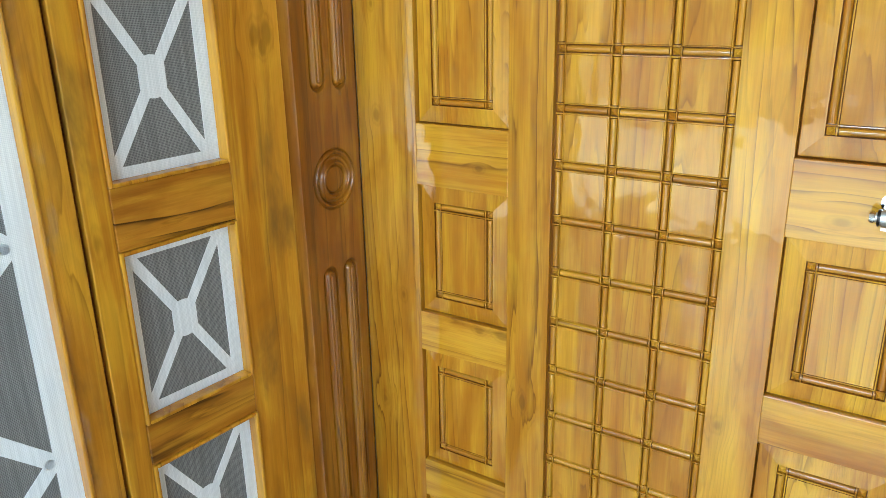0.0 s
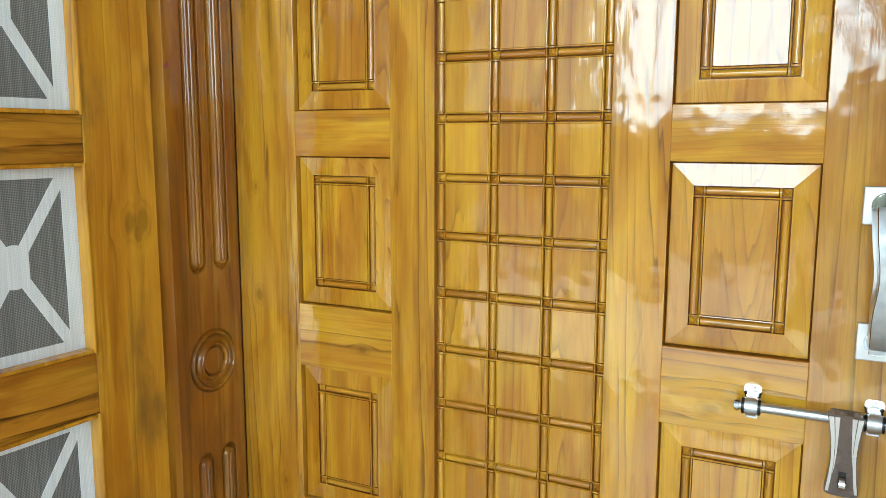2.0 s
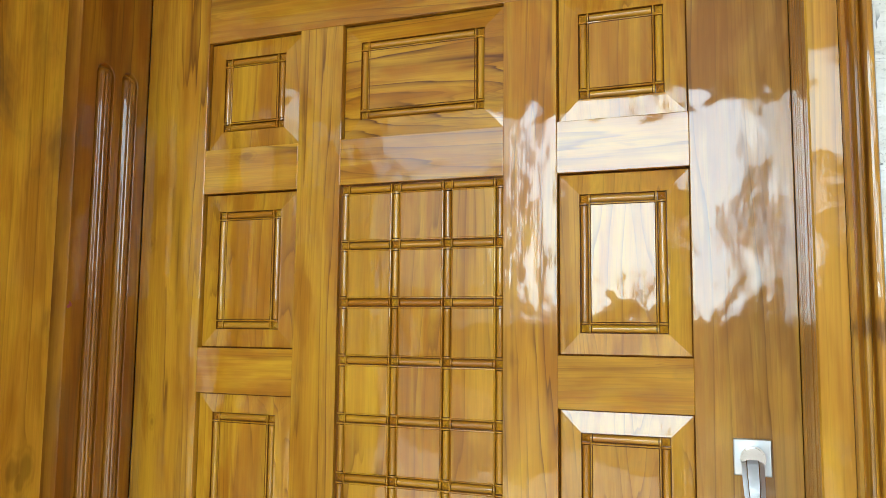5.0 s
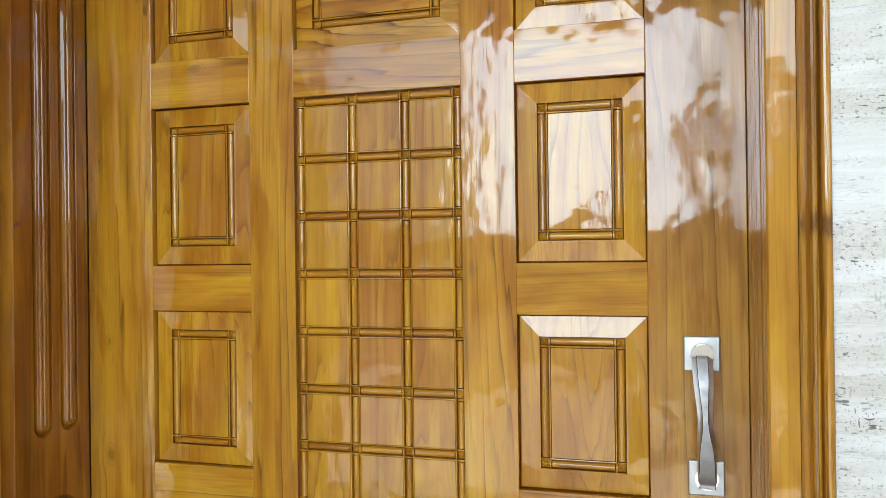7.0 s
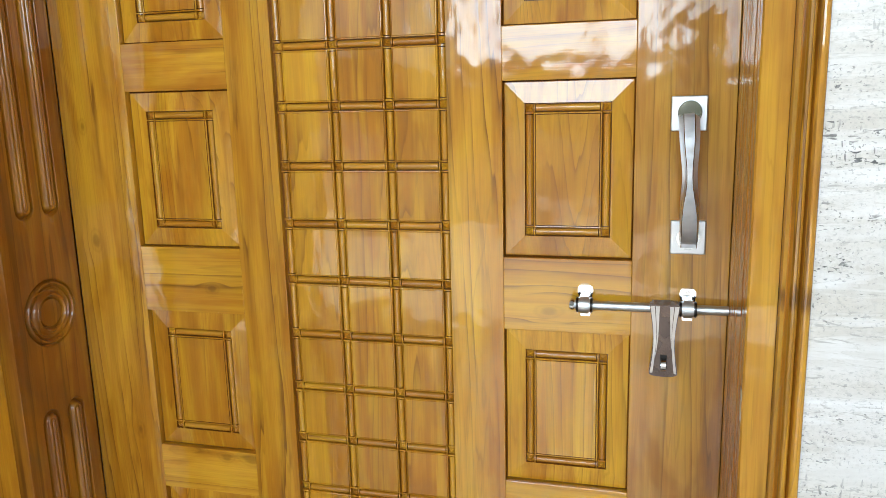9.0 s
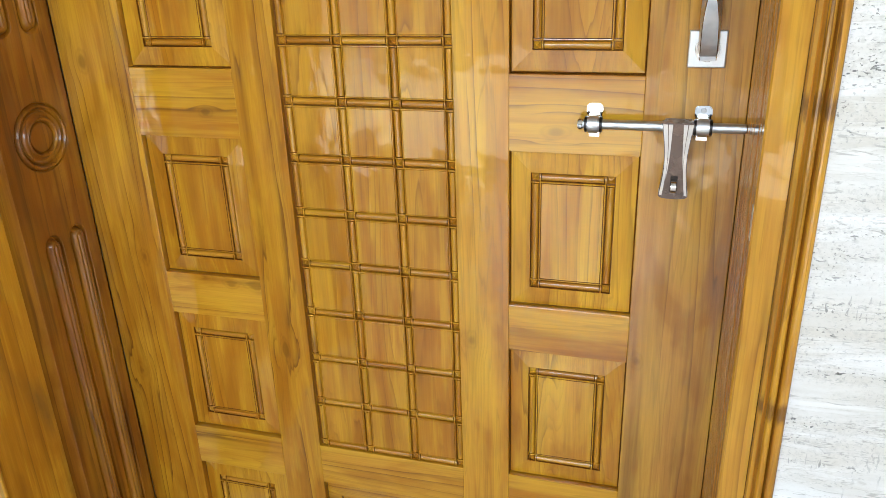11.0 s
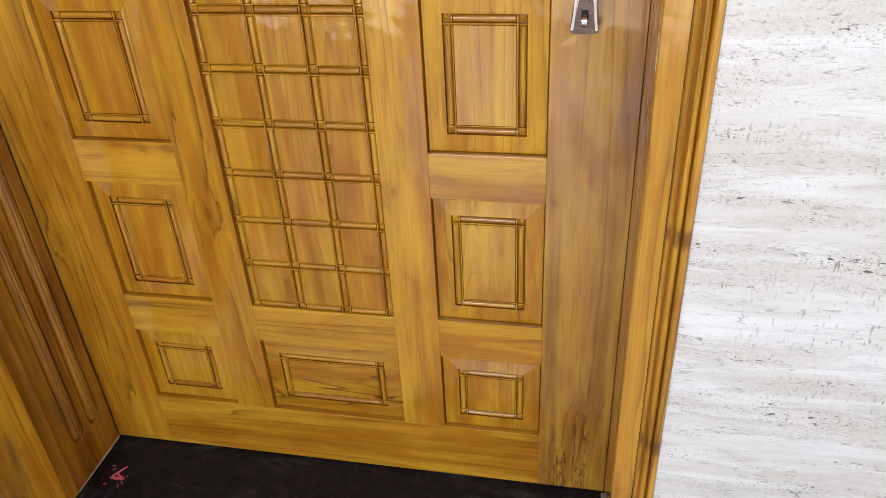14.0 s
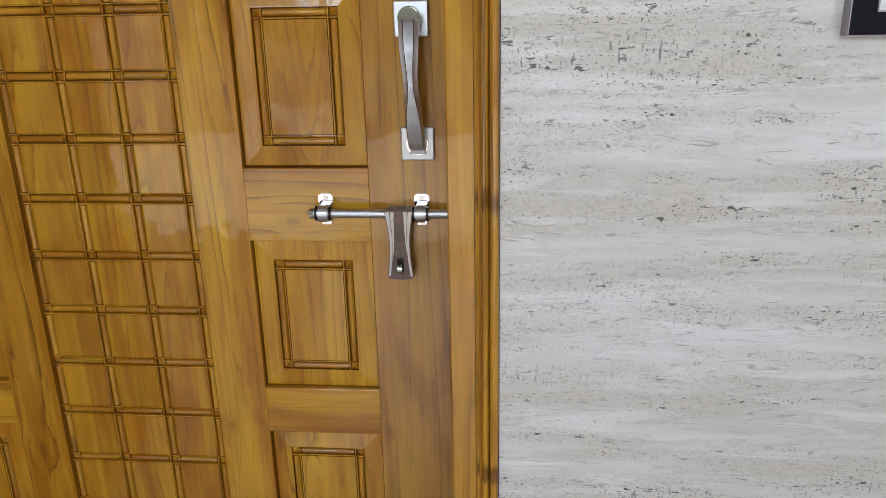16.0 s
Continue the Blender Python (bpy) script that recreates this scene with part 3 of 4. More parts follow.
ROWS_Z = [(1.776, 1.971), (1.432, 1.698), (1.099, 1.356), (0.737, 0.987), (0.406, 0.656), (0.140, 0.320)]
GZ0, GZ1 = 0.404, 1.700
Z_TOP, Z_BOT = 2.097, 0.003
bv = 0.0009
part("stile", box(0.0014, XL0, 0, 0.04, Z_BOT, Z_TOP, bv), TEAK, door)
part("stile", box(XL1, XG0, 0, 0.04, ROWS_Z[-1][0], ROWS_Z[0][1], bv), TEAK, door)
part("stile", box(XG1, XR0, 0, 0.04, ROWS_Z[-1][0], ROWS_Z[0][1], bv), TEAK, door)
part("stile", box(XR1, XE, 0, 0.04, Z_BOT, Z_TOP, bv), TEAK_BROWN, door, "browner teak lock stile")
part("rail", box(XL0, XR1, 0, 0.04, Z_BOT, ROWS_Z[-1][0], bv), TEAK_H, door)
part("rail", box(XL0, XR1, 0, 0.04, ROWS_Z[0][1], Z_TOP, bv), TEAK_H, door)
for x0, x1 in ((XL0, XL1), (XR0, XR1)):
    for (lo, _), (_, hi) in zip(ROWS_Z[:-1], ROWS_Z[1:]):
        part("rail", box(x0, x1, 0, 0.04, hi, lo, bv), TEAK_H, door)
part("rail", box(XG0, XG1, 0, 0.04, GZ1, ROWS_Z[0][0], bv), TEAK_H, door)
part("rail", box(XG0, XG1, 0, 0.04, ROWS_Z[-1][1], GZ0, bv), TEAK_H, door)

BW = 0.0125         # width of a bead
made = {}


def shared(key, make, material, smooth=False):
    if key not in made:
        made[key] = mesh_of(make(), key[0], material, smooth)
        if key[0] == "reed":
            for f in made[key].polygons:
                f.use_smooth = abs(f.normal.z) < 0.3
            caps = {e for f in made[key].polygons if not f.use_smooth for e in f.edge_keys}
            for e in made[key].edges:
                e.use_edge_sharp = e.key in caps
    return made[key]


def reed(length, w=0.0106, h=0.0056):
    """A half-round reed along z between two narrow square fillets."""
    pts = [(-w / 2, 0.002)] + [(-w / 2 * math.cos(a), -h * math.sin(a)) for a in np.linspace(0, math.pi, 9)] + [(w / 2, 0.002)]
    half = length / 2 - 0.0032
    b = prism([(float(x), float(y)) for x, y in pts], "z", -half, half)
    for v in b.verts:
        if v.co.y < -0.001:
            v.co.z -= math.copysign(0.0007, v.co.z)
    for sg in (-1, 1):
        z0 = sg * (length / 2 - 0.0013)
        box(-0.0060, 0.0060, -h * 0.92, 0.002, z0 - 0.0011, z0 + 0.0011, bm=b)
    return b


def pyramid(w=0.0104, h=0.0062):
    b = bmesh.new()
    base = [b.verts.new((sx * w / 2, 0.002, sz * w / 2)) for sx, sz in ((-1, -1), (1, -1), (1, 1), (-1, 1))]
    rim = [b.verts.new((sx * w / 2, -0.0015, sz * w / 2)) for sx, sz in ((-1, -1), (1, -1), (1, 1), (-1, 1))]
    top = [b.verts.new((sx * w * 0.025, -h, sz * w * 0.025)) for sx, sz in ((-1, -1), (1, -1), (1, 1), (-1, 1))]
    for a, c in ((base, rim), (rim, top)):
        for i in range(4):
            b.faces.new((a[i], a[(i + 1) % 4], c[(i + 1) % 4], c[i]))
    b.faces.new(top)
    return b


def beads(parent, xs, zs, y, material, material_h, gap=BW):
    """Reeds on the lines between the crossings xs, zs, and a small pyramid block on each crossing."""
    for x in xs:
        for a, b in zip(zs[:-1], zs[1:]):
            ln = round(abs(b - a) - gap, 4)
            ob = part("reed", shared(("reed", ln, material.name), lambda: reed(ln), material, False), None, parent)
            ob.location = (x, y, (a + b) / 2)
    for z in zs:
        for a, b in zip(xs[:-1], xs[1:]):
            ln = round(abs(b - a) - gap, 4)
            ob = part("reed", shared(("reed", ln, material_h.name), lambda: reed(ln), material_h, False), None, parent)
            ob.matrix_basis = pose((a + b) / 2, y, z, 0, 90, 0)
    for x in xs:
        for z in zs:
            ob = part("corner_block", shared(("corner_block", material.name), pyramid, material), None, parent)
            ob.location = (x, y, z)


def raised_panel(x0, x1, z0, z1, material, material_h):
    ins = 0.0325
    steps = [(-0.002, 0.016), (0.0010, 0.0110), (0.0024, 0.0098), (ins - 0.003, 0.0066), (ins - 0.0005, 0.0062), (ins + 0.0006, 0.0105),
             (ins + BW - 0.0006, 0.0105), (ins + BW + 0.0003, 0.0064), (ins + BW + 0.0012, 0.0054), (ins + BW + 0.0022, 0.0056), (ins + BW + 0.0029, 0.0070), (ins + BW + 0.0036, 0.0056)]
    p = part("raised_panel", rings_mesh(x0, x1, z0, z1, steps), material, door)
    p.data.materials.append(TEAK_STAIN_SHADE)
    # Groove floors are stained; the outer ledge's shade is painted with the same teak.
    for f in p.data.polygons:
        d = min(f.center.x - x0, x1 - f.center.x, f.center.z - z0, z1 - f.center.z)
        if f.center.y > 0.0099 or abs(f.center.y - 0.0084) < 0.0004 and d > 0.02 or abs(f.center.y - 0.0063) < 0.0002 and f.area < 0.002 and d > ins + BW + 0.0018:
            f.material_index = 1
    c = ins + BW / 2
    beads(p, (x0 + c, x1 - c), (z1 - c, z0 + c), 0.0100, TEAK_REED, TEAK_REED_H)


for x0, x1 in ((XL0, XL1), (XR0, XR1)):
    for z0, z1 in ROWS_Z:
        raised_panel(x0, x1, z0, z1, TEAK_PANEL, TEAK_PANEL_H)
for z0, z1 in (ROWS_Z[0], ROWS_Z[-1]):
    raised_panel(XG0, XG1, z0, z1, TEAK_PANEL_H, TEAK_PANEL_H)

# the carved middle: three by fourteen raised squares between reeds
# Dark stain-and-shade base colours every groove between the squares.
grid_panel = part("carved_panel", box(XG0 - 0.002, XG1 + 0.002, 0.0095, 0.03, GZ0 - 0.002, GZ1 + 0.002), TEAK_STAIN_SHADE, door, "carved grid of teak squares and reeds")
GX = (0.4085, 0.4985, 0.5860, 0.6700)
GZ = [1.6915 - 0.09150 * i for i in range(15)]
beads(grid_panel, GX, GZ, 0.0075, TEAK_REED, TEAK_REED_H, 0.0128)


def square(w, h):
    b = bmesh.new()
    prev = None
    for d, y in ((0, 0.010), (0.0003, 0.0046), (0.0010, 0.0030), (0.0020, 0.0028), (0.0026, 0.0038), (0.0032, 0.0028)):
        ring = [b.verts.new((sx * (w / 2 - d), y, sz * (h / 2 - d))) for sx, sz in ((-1, -1), (1, -1), (1, 1), (-1, 1))]
        if prev:
            for i in range(4):
                b.faces.new((prev[i], prev[(i + 1) % 4], ring[(i + 1) % 4], ring[i]))
        prev = ring
    b.faces.new(prev)
    return b


for a, b in zip(GX[:-1], GX[1:]):
    for c, d in zip(GZ[:-1], GZ[1:]):
        w, h = round(b - a - 0.0126, 4), round(c - d - 0.0126, 4)
        ob = part("carved_square", shared(("carved_square", w), lambda: square(w, h), TEAK_CELL), None, grid_panel)
        ob.location = ((a + b) / 2, 0, (c + d) / 2)

# ---- palm outside the porch ----
# Known only by its mirrored fronds; it breaks up the sky lamp.
palm = thing("palm_tree", "green palm tree standing outside the porch", "palm tree")
PALM = plaster("palm_leaf", (0.05, 0.09, 0.03), 0.5)
BARK = plaster("palm_bark", (0.16, 0.12, 0.08), 0.9)
px, py, pz = 2.15, -6.4, 2.75
trunk = bmesh.new()
prev = None
for i in range(13):
    u = i / 12
    r = 0.10 - 0.035 * u + (0.008 if i % 2 else 0)
    ring = [trunk.verts.new((px + 0.12 * u * u + r * math.cos(a), py + r * math.sin(a), -0.3 + u * (pz + 0.3))) for a in np.linspace(0, 2 * math.pi, 11)[:-1]]
    if prev:
        for k in range(10):
            trunk.faces.new((prev[k], prev[(k + 1) % 10], ring[(k + 1) % 10], ring[k]))
    prev = ring
trunk.faces.new(prev)
part("trunk", trunk, BARK, palm)
rng = random.Random(3)
for i in range(13):
    frond = bmesh.new()
    az = 2 * math.pi * i / 13 + rng.uniform(-0.2, 0.2)
    lift, length = rng.uniform(0.25, 0.95), rng.uniform(1.0, 1.5)
    out = Vector((math.cos(az), math.sin(az), 0))
    side = Vector((-math.sin(az), math.cos(az), 0))
    spine = []
    for j in range(15):
        u = j / 14
        spine.append(Vector((px + 0.12, py, pz)) + out * length * u + Vector((0, 0, length * (lift * u - 1.15 * u * u))))
    for j in range(1, 15):
        a, b = spine[j - 1], spine[j]
        w = 0.012
        frond.faces.new([frond.verts.new(c) for c in (a + side * w, a - side * w, b - side * w, b + side * w)])
        for sg in (-1, 1):
            for q in range(2):
                o = a.lerp(b, q / 2)
                ln = 0.34 * math.sin(math.pi * (0.12 + 0.82 * j / 15)) * rng.uniform(0.8, 1.1)
                tip = o + side * sg * ln * 0.8 + out * ln * 0.45 + Vector((0, 0, -ln * 0.45))
                mid = o.lerp(tip, 0.5) + Vector((0, 0, 0.02))
                frond.faces.new([frond.verts.new(c) for c in (o, mid + out * 0.026, tip, mid - out * 0.026)])
    part("frond", frond, PALM, palm)

# ---- unseen boundary wall beyond the porch, added as a pale reflector ----
compound = thing("reflector_wall", "unseen pale boundary wall, added to reflect sun into the varnish", "boundary wall", "structure")
PAINT = plaster("weathered_cream_paint", (0.62, 0.58, 0.52))
part("wall_body", box(-9.0, 12.0, -8.85, -8.7, -0.3, 1.62), PAINT, compound)
part("coping", box(-9.0, 12.0, -8.90, -8.65, 1.62, 1.70, 0.01), PAINT, compound)

# ---- shrubs along the boundary wall, added to break the sky lamp's lower edge ----
rng = random.Random(11)
verts, faces = [], []
for i in range(2600):
    x = rng.uniform(-3.0, 4.0)
    top = 1.62 + 0.75 * noise.noise((x * 1.6, 0.0, 3.0)) + 0.35 * noise.noise((x * 5.1, 0.0, 9.0))
    z = top - 0.9 * rng.random() ** 1.6
    c = Vector((x, -8.4 + rng.uniform(-0.2, 0.2), z))
    u = Vector((rng.uniform(-1, 1), rng.uniform(-0.6, 0.6), rng.uniform(-1, 1))).normalized() * rng.uniform(0.05, 0.10)
    v = u.cross(Vector((rng.uniform(-0.3, 0.3), 1, rng.uniform(-0.3, 0.3)))).normalized() * rng.uniform(0.03, 0.05)
    n0 = len(verts)
    verts += [c - u, c + v, c + u, c - v]
    faces.append((n0, n0 + 1, n0 + 2, n0 + 3))
hm = bpy.data.meshes.new("shrubs")
hm.from_pydata(verts, [], faces)
hm.materials.append(plaster("shrub_leaf", (0.11, 0.13, 0.075), 0.6))
tagged(new("shrubs", hm), "unseen green leafy shrubs, added to break the edge of the mirrored sky", "shrubs", kind="stuff")

# ---- areca palm outside the porch, added to dim the mirrored sky ----
areca = thing("areca_palm", "unseen clump of green areca palm with arching fronds, added to dim the mirrored sky", "palm shrub")
rng = random.Random(21)
for i in range(42):
    frond = bmesh.new()
    az = 2 * math.pi * i / 42 * 5 + rng.uniform(-0.3, 0.3)
    out = Vector((math.cos(az), math.sin(az) * 0.7, 0))
    side = Vector((-out.y, out.x, 0)).normalized()
    reach, rise = rng.uniform(0.5, 1.0), rng.uniform(1.2, 2.75)
    foot = Vector((1.92 + rng.uniform(-0.15, 0.15), -5.6 + rng.uniform(-0.15, 0.15), -0.3))
    spine = [foot + out * reach * u ** 1.5 + Vector((0, 0, rise * math.sin(u * 2.15))) for u in (k / 16 for k in range(17))]
    for k in range(1, 17):
        a, b = spine[k - 1], spine[k]
        w = 0.016 - 0.0007 * k
        frond.faces.new([frond.verts.new(c) for c in (a + side * w, a - side * w, b - side * w, b + side * w)])
        if k < 5:
            continue
        for sg in (-1, 1):
            for q in (0.0, 0.5):
                o = a.lerp(b, q)
                d = (b - a).normalized()
                ln = 0.36 * math.sin(math.pi * (0.10 + 0.84 * (k - 4) / 13)) * rng.uniform(0.8, 1.15)
                tip = o + side * sg * ln * 0.75 + d * ln * 0.5 + Vector((0, 0, -ln * 0.35))
                mid = o.lerp(tip, 0.45) + Vector((0, 0, 0.02))
                frond.faces.new([frond.verts.new(c) for c in (o, mid + d * 0.040, tip, mid - d * 0.040)])
    part("frond", frond, PALM, areca)

# ---- door furniture ----
pull = thing("pull_handle", "satin steel pull handle on two square plates", "door handle")
for zc, HX in ((1.306, 1.0155), (1.136, 1.0195)):
    part("plate", box(HX - 0.0235, HX + 0.0235, -0.009, -0.0005, zc - 0.0235, zc + 0.0235, 0.0015), STEEL, pull, "square brushed steel plate")
    part("boss", rod((HX, -0.009, zc + (0.002 if zc > 1.2 else 0)), (HX, -0.030 if zc > 1.2 else -0.014, zc + (0.002 if zc > 1.2 else 0)), 0.0155, 28, 0.002), CHROME, pull, smooth=False)


def grip():
    """A bowed bar, wide at the plates and pinched above the middle, with a flat front face and polished hollow sides."""
    bm = bmesh.new()
    prev = None
    n = 36
    for i in range(n + 1):
        u = i / n
        z = 1.3125 - u * (1.3125 - 1.1225)
        y = -0.018 - 0.034 * math.sin(math.pi * min(1.0, u * 1.03)) ** 0.45 + 0.004 * u
        cx = 1.0145 + 0.006 * u
        pinch = math.exp(-((u - 0.47) / 0.20) ** 2)
        low = 1 / (1 + math.exp(-(u - 0.62) / 0.05))
        f = 0.0078 * (1 - low) + 0.0108 * low - 0.0038 * pinch
        w = (0.0136 - 0.0040 * pinch) * (1 - low) + (0.0120 + 0.0004 * u) * low
        b = 0.0034 * (1 - low) + 0.0100 * low
        ring = [bm.verts.new(c) for c in ((cx - w, y + 0.017, z), (cx - w, y + b, z), (cx - (w + f) / 2 + 0.0004, y + b * 0.6, z), (cx - f, y + 0.0008, z), (cx - f + 0.001, y, z),
                                          (cx + f - 0.001, y, z), (cx + f, y + 0.0008, z), (cx + (w + f) / 2 - 0.0004, y + b * 0.6, z), (cx + w, y + b, z), (cx + w, y + 0.017, z))]
        if prev:
            for k in range(10):
                face = bm.faces.new((prev[k], prev[(k + 1) % 10], ring[(k + 1) % 10], ring[k]))
                face.material_index = (1, 2, 2, 1, 0, 1, 2, 2, 1, 1)[k]
        else:
            bm.faces.new(ring)
        prev = ring
    bm.faces.new(prev)
    return bm


g_ob = part("grip", grip(), GRIP, pull, "bowed satin steel grip, sky glints and dark reflections painted on its polished sides")
# Dark edges and bright chamfers paint in what the polished sides would mirror.
g_ob.data.materials.append(DIMMED_CHROME)
g_ob.data.materials.append(GLINT_STEEL)
bolt = thing("sliding_bolt", "steel sliding door bolt with a hanging hasp", "door bolt")
BZ, BY = 1.0365, -0.020
part("rod", rod((0.863, BY, BZ), (1.0765, BY, BZ), 0.0066, 24, 0.001), STEEL, bolt, smooth=False)
part("end_cap", rod((0.859, BY, BZ), (0.866, BY, BZ), 0.0082, 24, 0.0015), CHROME, bolt)


def eared_plate(xc):
    """Bracket plate: a narrow foot that widens into a rounded ear for the screw."""
    half = [(0.0070, 1.0150), (0.0075, 1.0420), (0.0088, 1.0460), (0.0112, 1.0500)]
    half += [(0.0052 + 0.0060 * math.cos(a), 1.0560 + 0.0060 * math.sin(a)) for a in np.linspace(0, math.pi / 2, 6)]
    pts = [(xc + x, z) for x, z in half] + [(xc - x, z) for x, z in half[::-1]]
    bm = prism([(float(x), float(z)) for x, z in pts], "y", -0.0045, -0.0004)
    bmesh.ops.bevel(bm, geom=[e for e in bm.edges if all(v.co.y < -0.004 for v in e.verts)], offset=0.0011, segments=2, affect="EDGES")
    return bm


for xc in (0.880, 1.0225):
    b = part("bracket", eared_plate(xc), CHROME, bolt, "polished bracket plate")
    part("clamp", rod((xc - 0.0080, BY, BZ), (xc + 0.0080, BY, BZ), 0.0126, 32, 0.002), STEEL, b, "steel clamp round the rod")
    for sx in (-1, 1):
        part("collar", rod((xc + sx * 0.0082, BY, BZ), (xc + sx * 0.0118, BY, BZ), 0.0113, 28, 0.001), BLACK_STEEL, b, "dark collar ring")
    part("screw", rod((xc, -0.0045, 1.0555), (xc, -0.0062, 1.0555), 0.0038, 18, 0.0008), DIMMED_CHROME, b, "dark recessed screw")
    part("lug", box(xc - 0.0085, xc + 0.0085, -0.017, -0.002, 1.0400, 1.0485, 0.0034, 3), CHROME, b)
    part("screw", rod((xc, -0.0170, 1.0448), (xc, -0.0182, 1.0448), 0.0028, 16, 0.0006), STEEL, b)


def hasp_width(u):
    """Half the hasp's width, from its top (0) to its foot (1)."""
    return 0.0208 - 0.0052 * math.sin(math.pi * min(1.0, u * 1.02)) ** 1.1 - 0.0012 * u


def hasp_outline(x_c=0.9915, top=1.0430, foot=0.9395):
    pts = []
    for i in range(17):                                   # scalloped top edge, three shallow waves
        v = i / 16
        pts.append((x_c - hasp_width(0) + 2 * hasp_width(0) * v, top + 0.0016 * abs(math.sin(3 * math.pi * v))))
    for i in range(1, 14):
        u = i / 14
        pts.append((x_c + hasp_width(u), top - u * (top - foot)))
    w = hasp_width(0.97)
    pts += [(x_c + w - 0.0055 + 0.0055 * math.cos(a), foot + 0.0042 - 0.0042 * math.sin(a)) for a in np.linspace(0.1, math.pi / 2, 5)]
    pts += [(x_c + w * v, foot - 0.0010 * math.cos(v * math.pi / 1.5)) for v in (0.45, 0.15, -0.15, -0.45)]
    pts += [(x_c - w + 0.0055 - 0.0055 * math.sin(a), foot + 0.0042 - 0.0042 * math.cos(a)) for a in np.linspace(0, math.pi / 2 - 0.1, 5)]
    for i in range(13, 0, -1):
        u = i / 14
        pts.append((x_c - hasp_width(u), top - u * (top - foot)))
    return [(float(x), float(z)) for x, z in pts]


hasp_mesh = prism(hasp_outline(), "y", -0.030, -0.012)
bmesh.ops.bevel(hasp_mesh, geom=[e for e in hasp_mesh.edges if all(v.co.y < -0.029 for v in e.verts)], offset=0.0009, segments=2, affect="EDGES")
hasp = part("hasp", hasp_mesh, BRONZE, bolt, "dark brown hasp with pale wavy stripes")
# pale stripes sweep down both sides; the inner ones run out to a point against the outer
for side, inner_end in ((-1, 0.72), (1, 0.60)):
    for k in (0, 1):
        pts_a, pts_b = [], []
        last = 0.955 if k == 0 else inner_end
        for i in range(19):
            u = 0.012 + (last - 0.012) * i / 18
            w = hasp_width(u)
            z = 1.0430 - u * 0.1035
            if k == 0:
                hi, lo = 0.94, 0.94 - 0.28 * (1 - 0.35 * u)
            else:
                v = i / 18
                hi = 0.60 + 0.10 * v
                lo = hi - 0.26 * (1 - v) ** 0.8 - 0.01
            pts_a.append((0.9915 + side * w * hi, z))
            pts_b.append((0.9915 + side * w * lo, z))
        part("stripe", prism(pts_a + pts_b[::-1], "y", -0.0314, -0.0295), TAUPE, hasp, "pale satin stripe")
part("back_plate", box(0.9740, 1.0095, -0.012, -0.0006, 1.0300, 1.0435, 0.001), BRONZE, bolt)
# A dark block paints the shade inside the hasp's opening.
part("slot", box(0.9868, 0.9962, -0.0312, -0.0290, 0.950, 0.9715, 0.0008), SHADOW_GAP, hasp)
staple = bmesh.new()
n_seg = 18
prev = None
for i in range(n_seg + 1):
    a = math.pi * i / n_seg
    cz, cy = 0.9575 + 0.0075 * math.cos(a), -0.029 - 0.0105 * math.sin(a)
    ring = [staple.verts.new((0.9915 + 0.0035 * sx, cy + sr * 0.0022 * math.sin(a), cz - sr * 0.0022 * math.cos(a))) for sx, sr in ((-1, -1), (1, -1), (1, 1), (-1, 1))]
    if prev:
        for k in range(4):
            staple.faces.new((prev[k], prev[(k + 1) % 4], ring[(k + 1) % 4], ring[k]))
    prev = ring
part("staple", staple, CHROME, bolt, "polished padlock staple")

# ---- mesh doors folded back beside the entrance ----
LEAF_ROT = 4.0


def lattice(parent, y0, y1, z0, z1, bw=0.026):
    """White border, diagonal arms and round boss of one screen bay, on the leaf's face (x towards the porch)."""
    yc, zc = (y0 + y1) / 2, (z0 + z1) / 2
    bt = 0.0210 if bw < 0.03 else 0.0
    ring = bmesh.new()
    bars = ((y0, y1, z0, z0 + bt), (y0, y1, z1 - bt, z1)) if bt else ()
    for a in bars + ((y0, y0 + bw, z0 + bt, z1 - bt), (y1 - bw, y1, z0 + bt, z1 - bt)):
        box(-0.0202, -0.0190, *a, bm=ring)
    part("lattice_border", ring, LATTICE, parent)
    for sy in (-1, 1):
        for sz in (-1, 1):
            q = Vector((sy * ((y1 - y0) / 2 - bw), sz * ((z1 - z0) / 2 - bt)))
            d = q.normalized()
            nrm = Vector((-d.y, d.x)) * (0.0084 if bw < 0.03 else 0.0115)
            pts = [d * 0.02 + nrm, q + nrm, q + d * 0.004, q - nrm, d * 0.02 - nrm]
            part("lattice_arm", prism([(yc + p.x, zc + p.y) for p in pts], "x", -0.0203, -0.0191), LATTICE, parent)
    disc = [(yc + min(max(0.027 * math.cos(a), -0.0215), 0.0215), zc + 0.031 * math.sin(a)) for a in np.linspace(0, 2 * math.pi, 29)[:-1]]
    part("lattice_boss", prism([(float(a), float(b)) for a, b in disc], "x", -0.0202, -0.0188), LATTICE, parent)


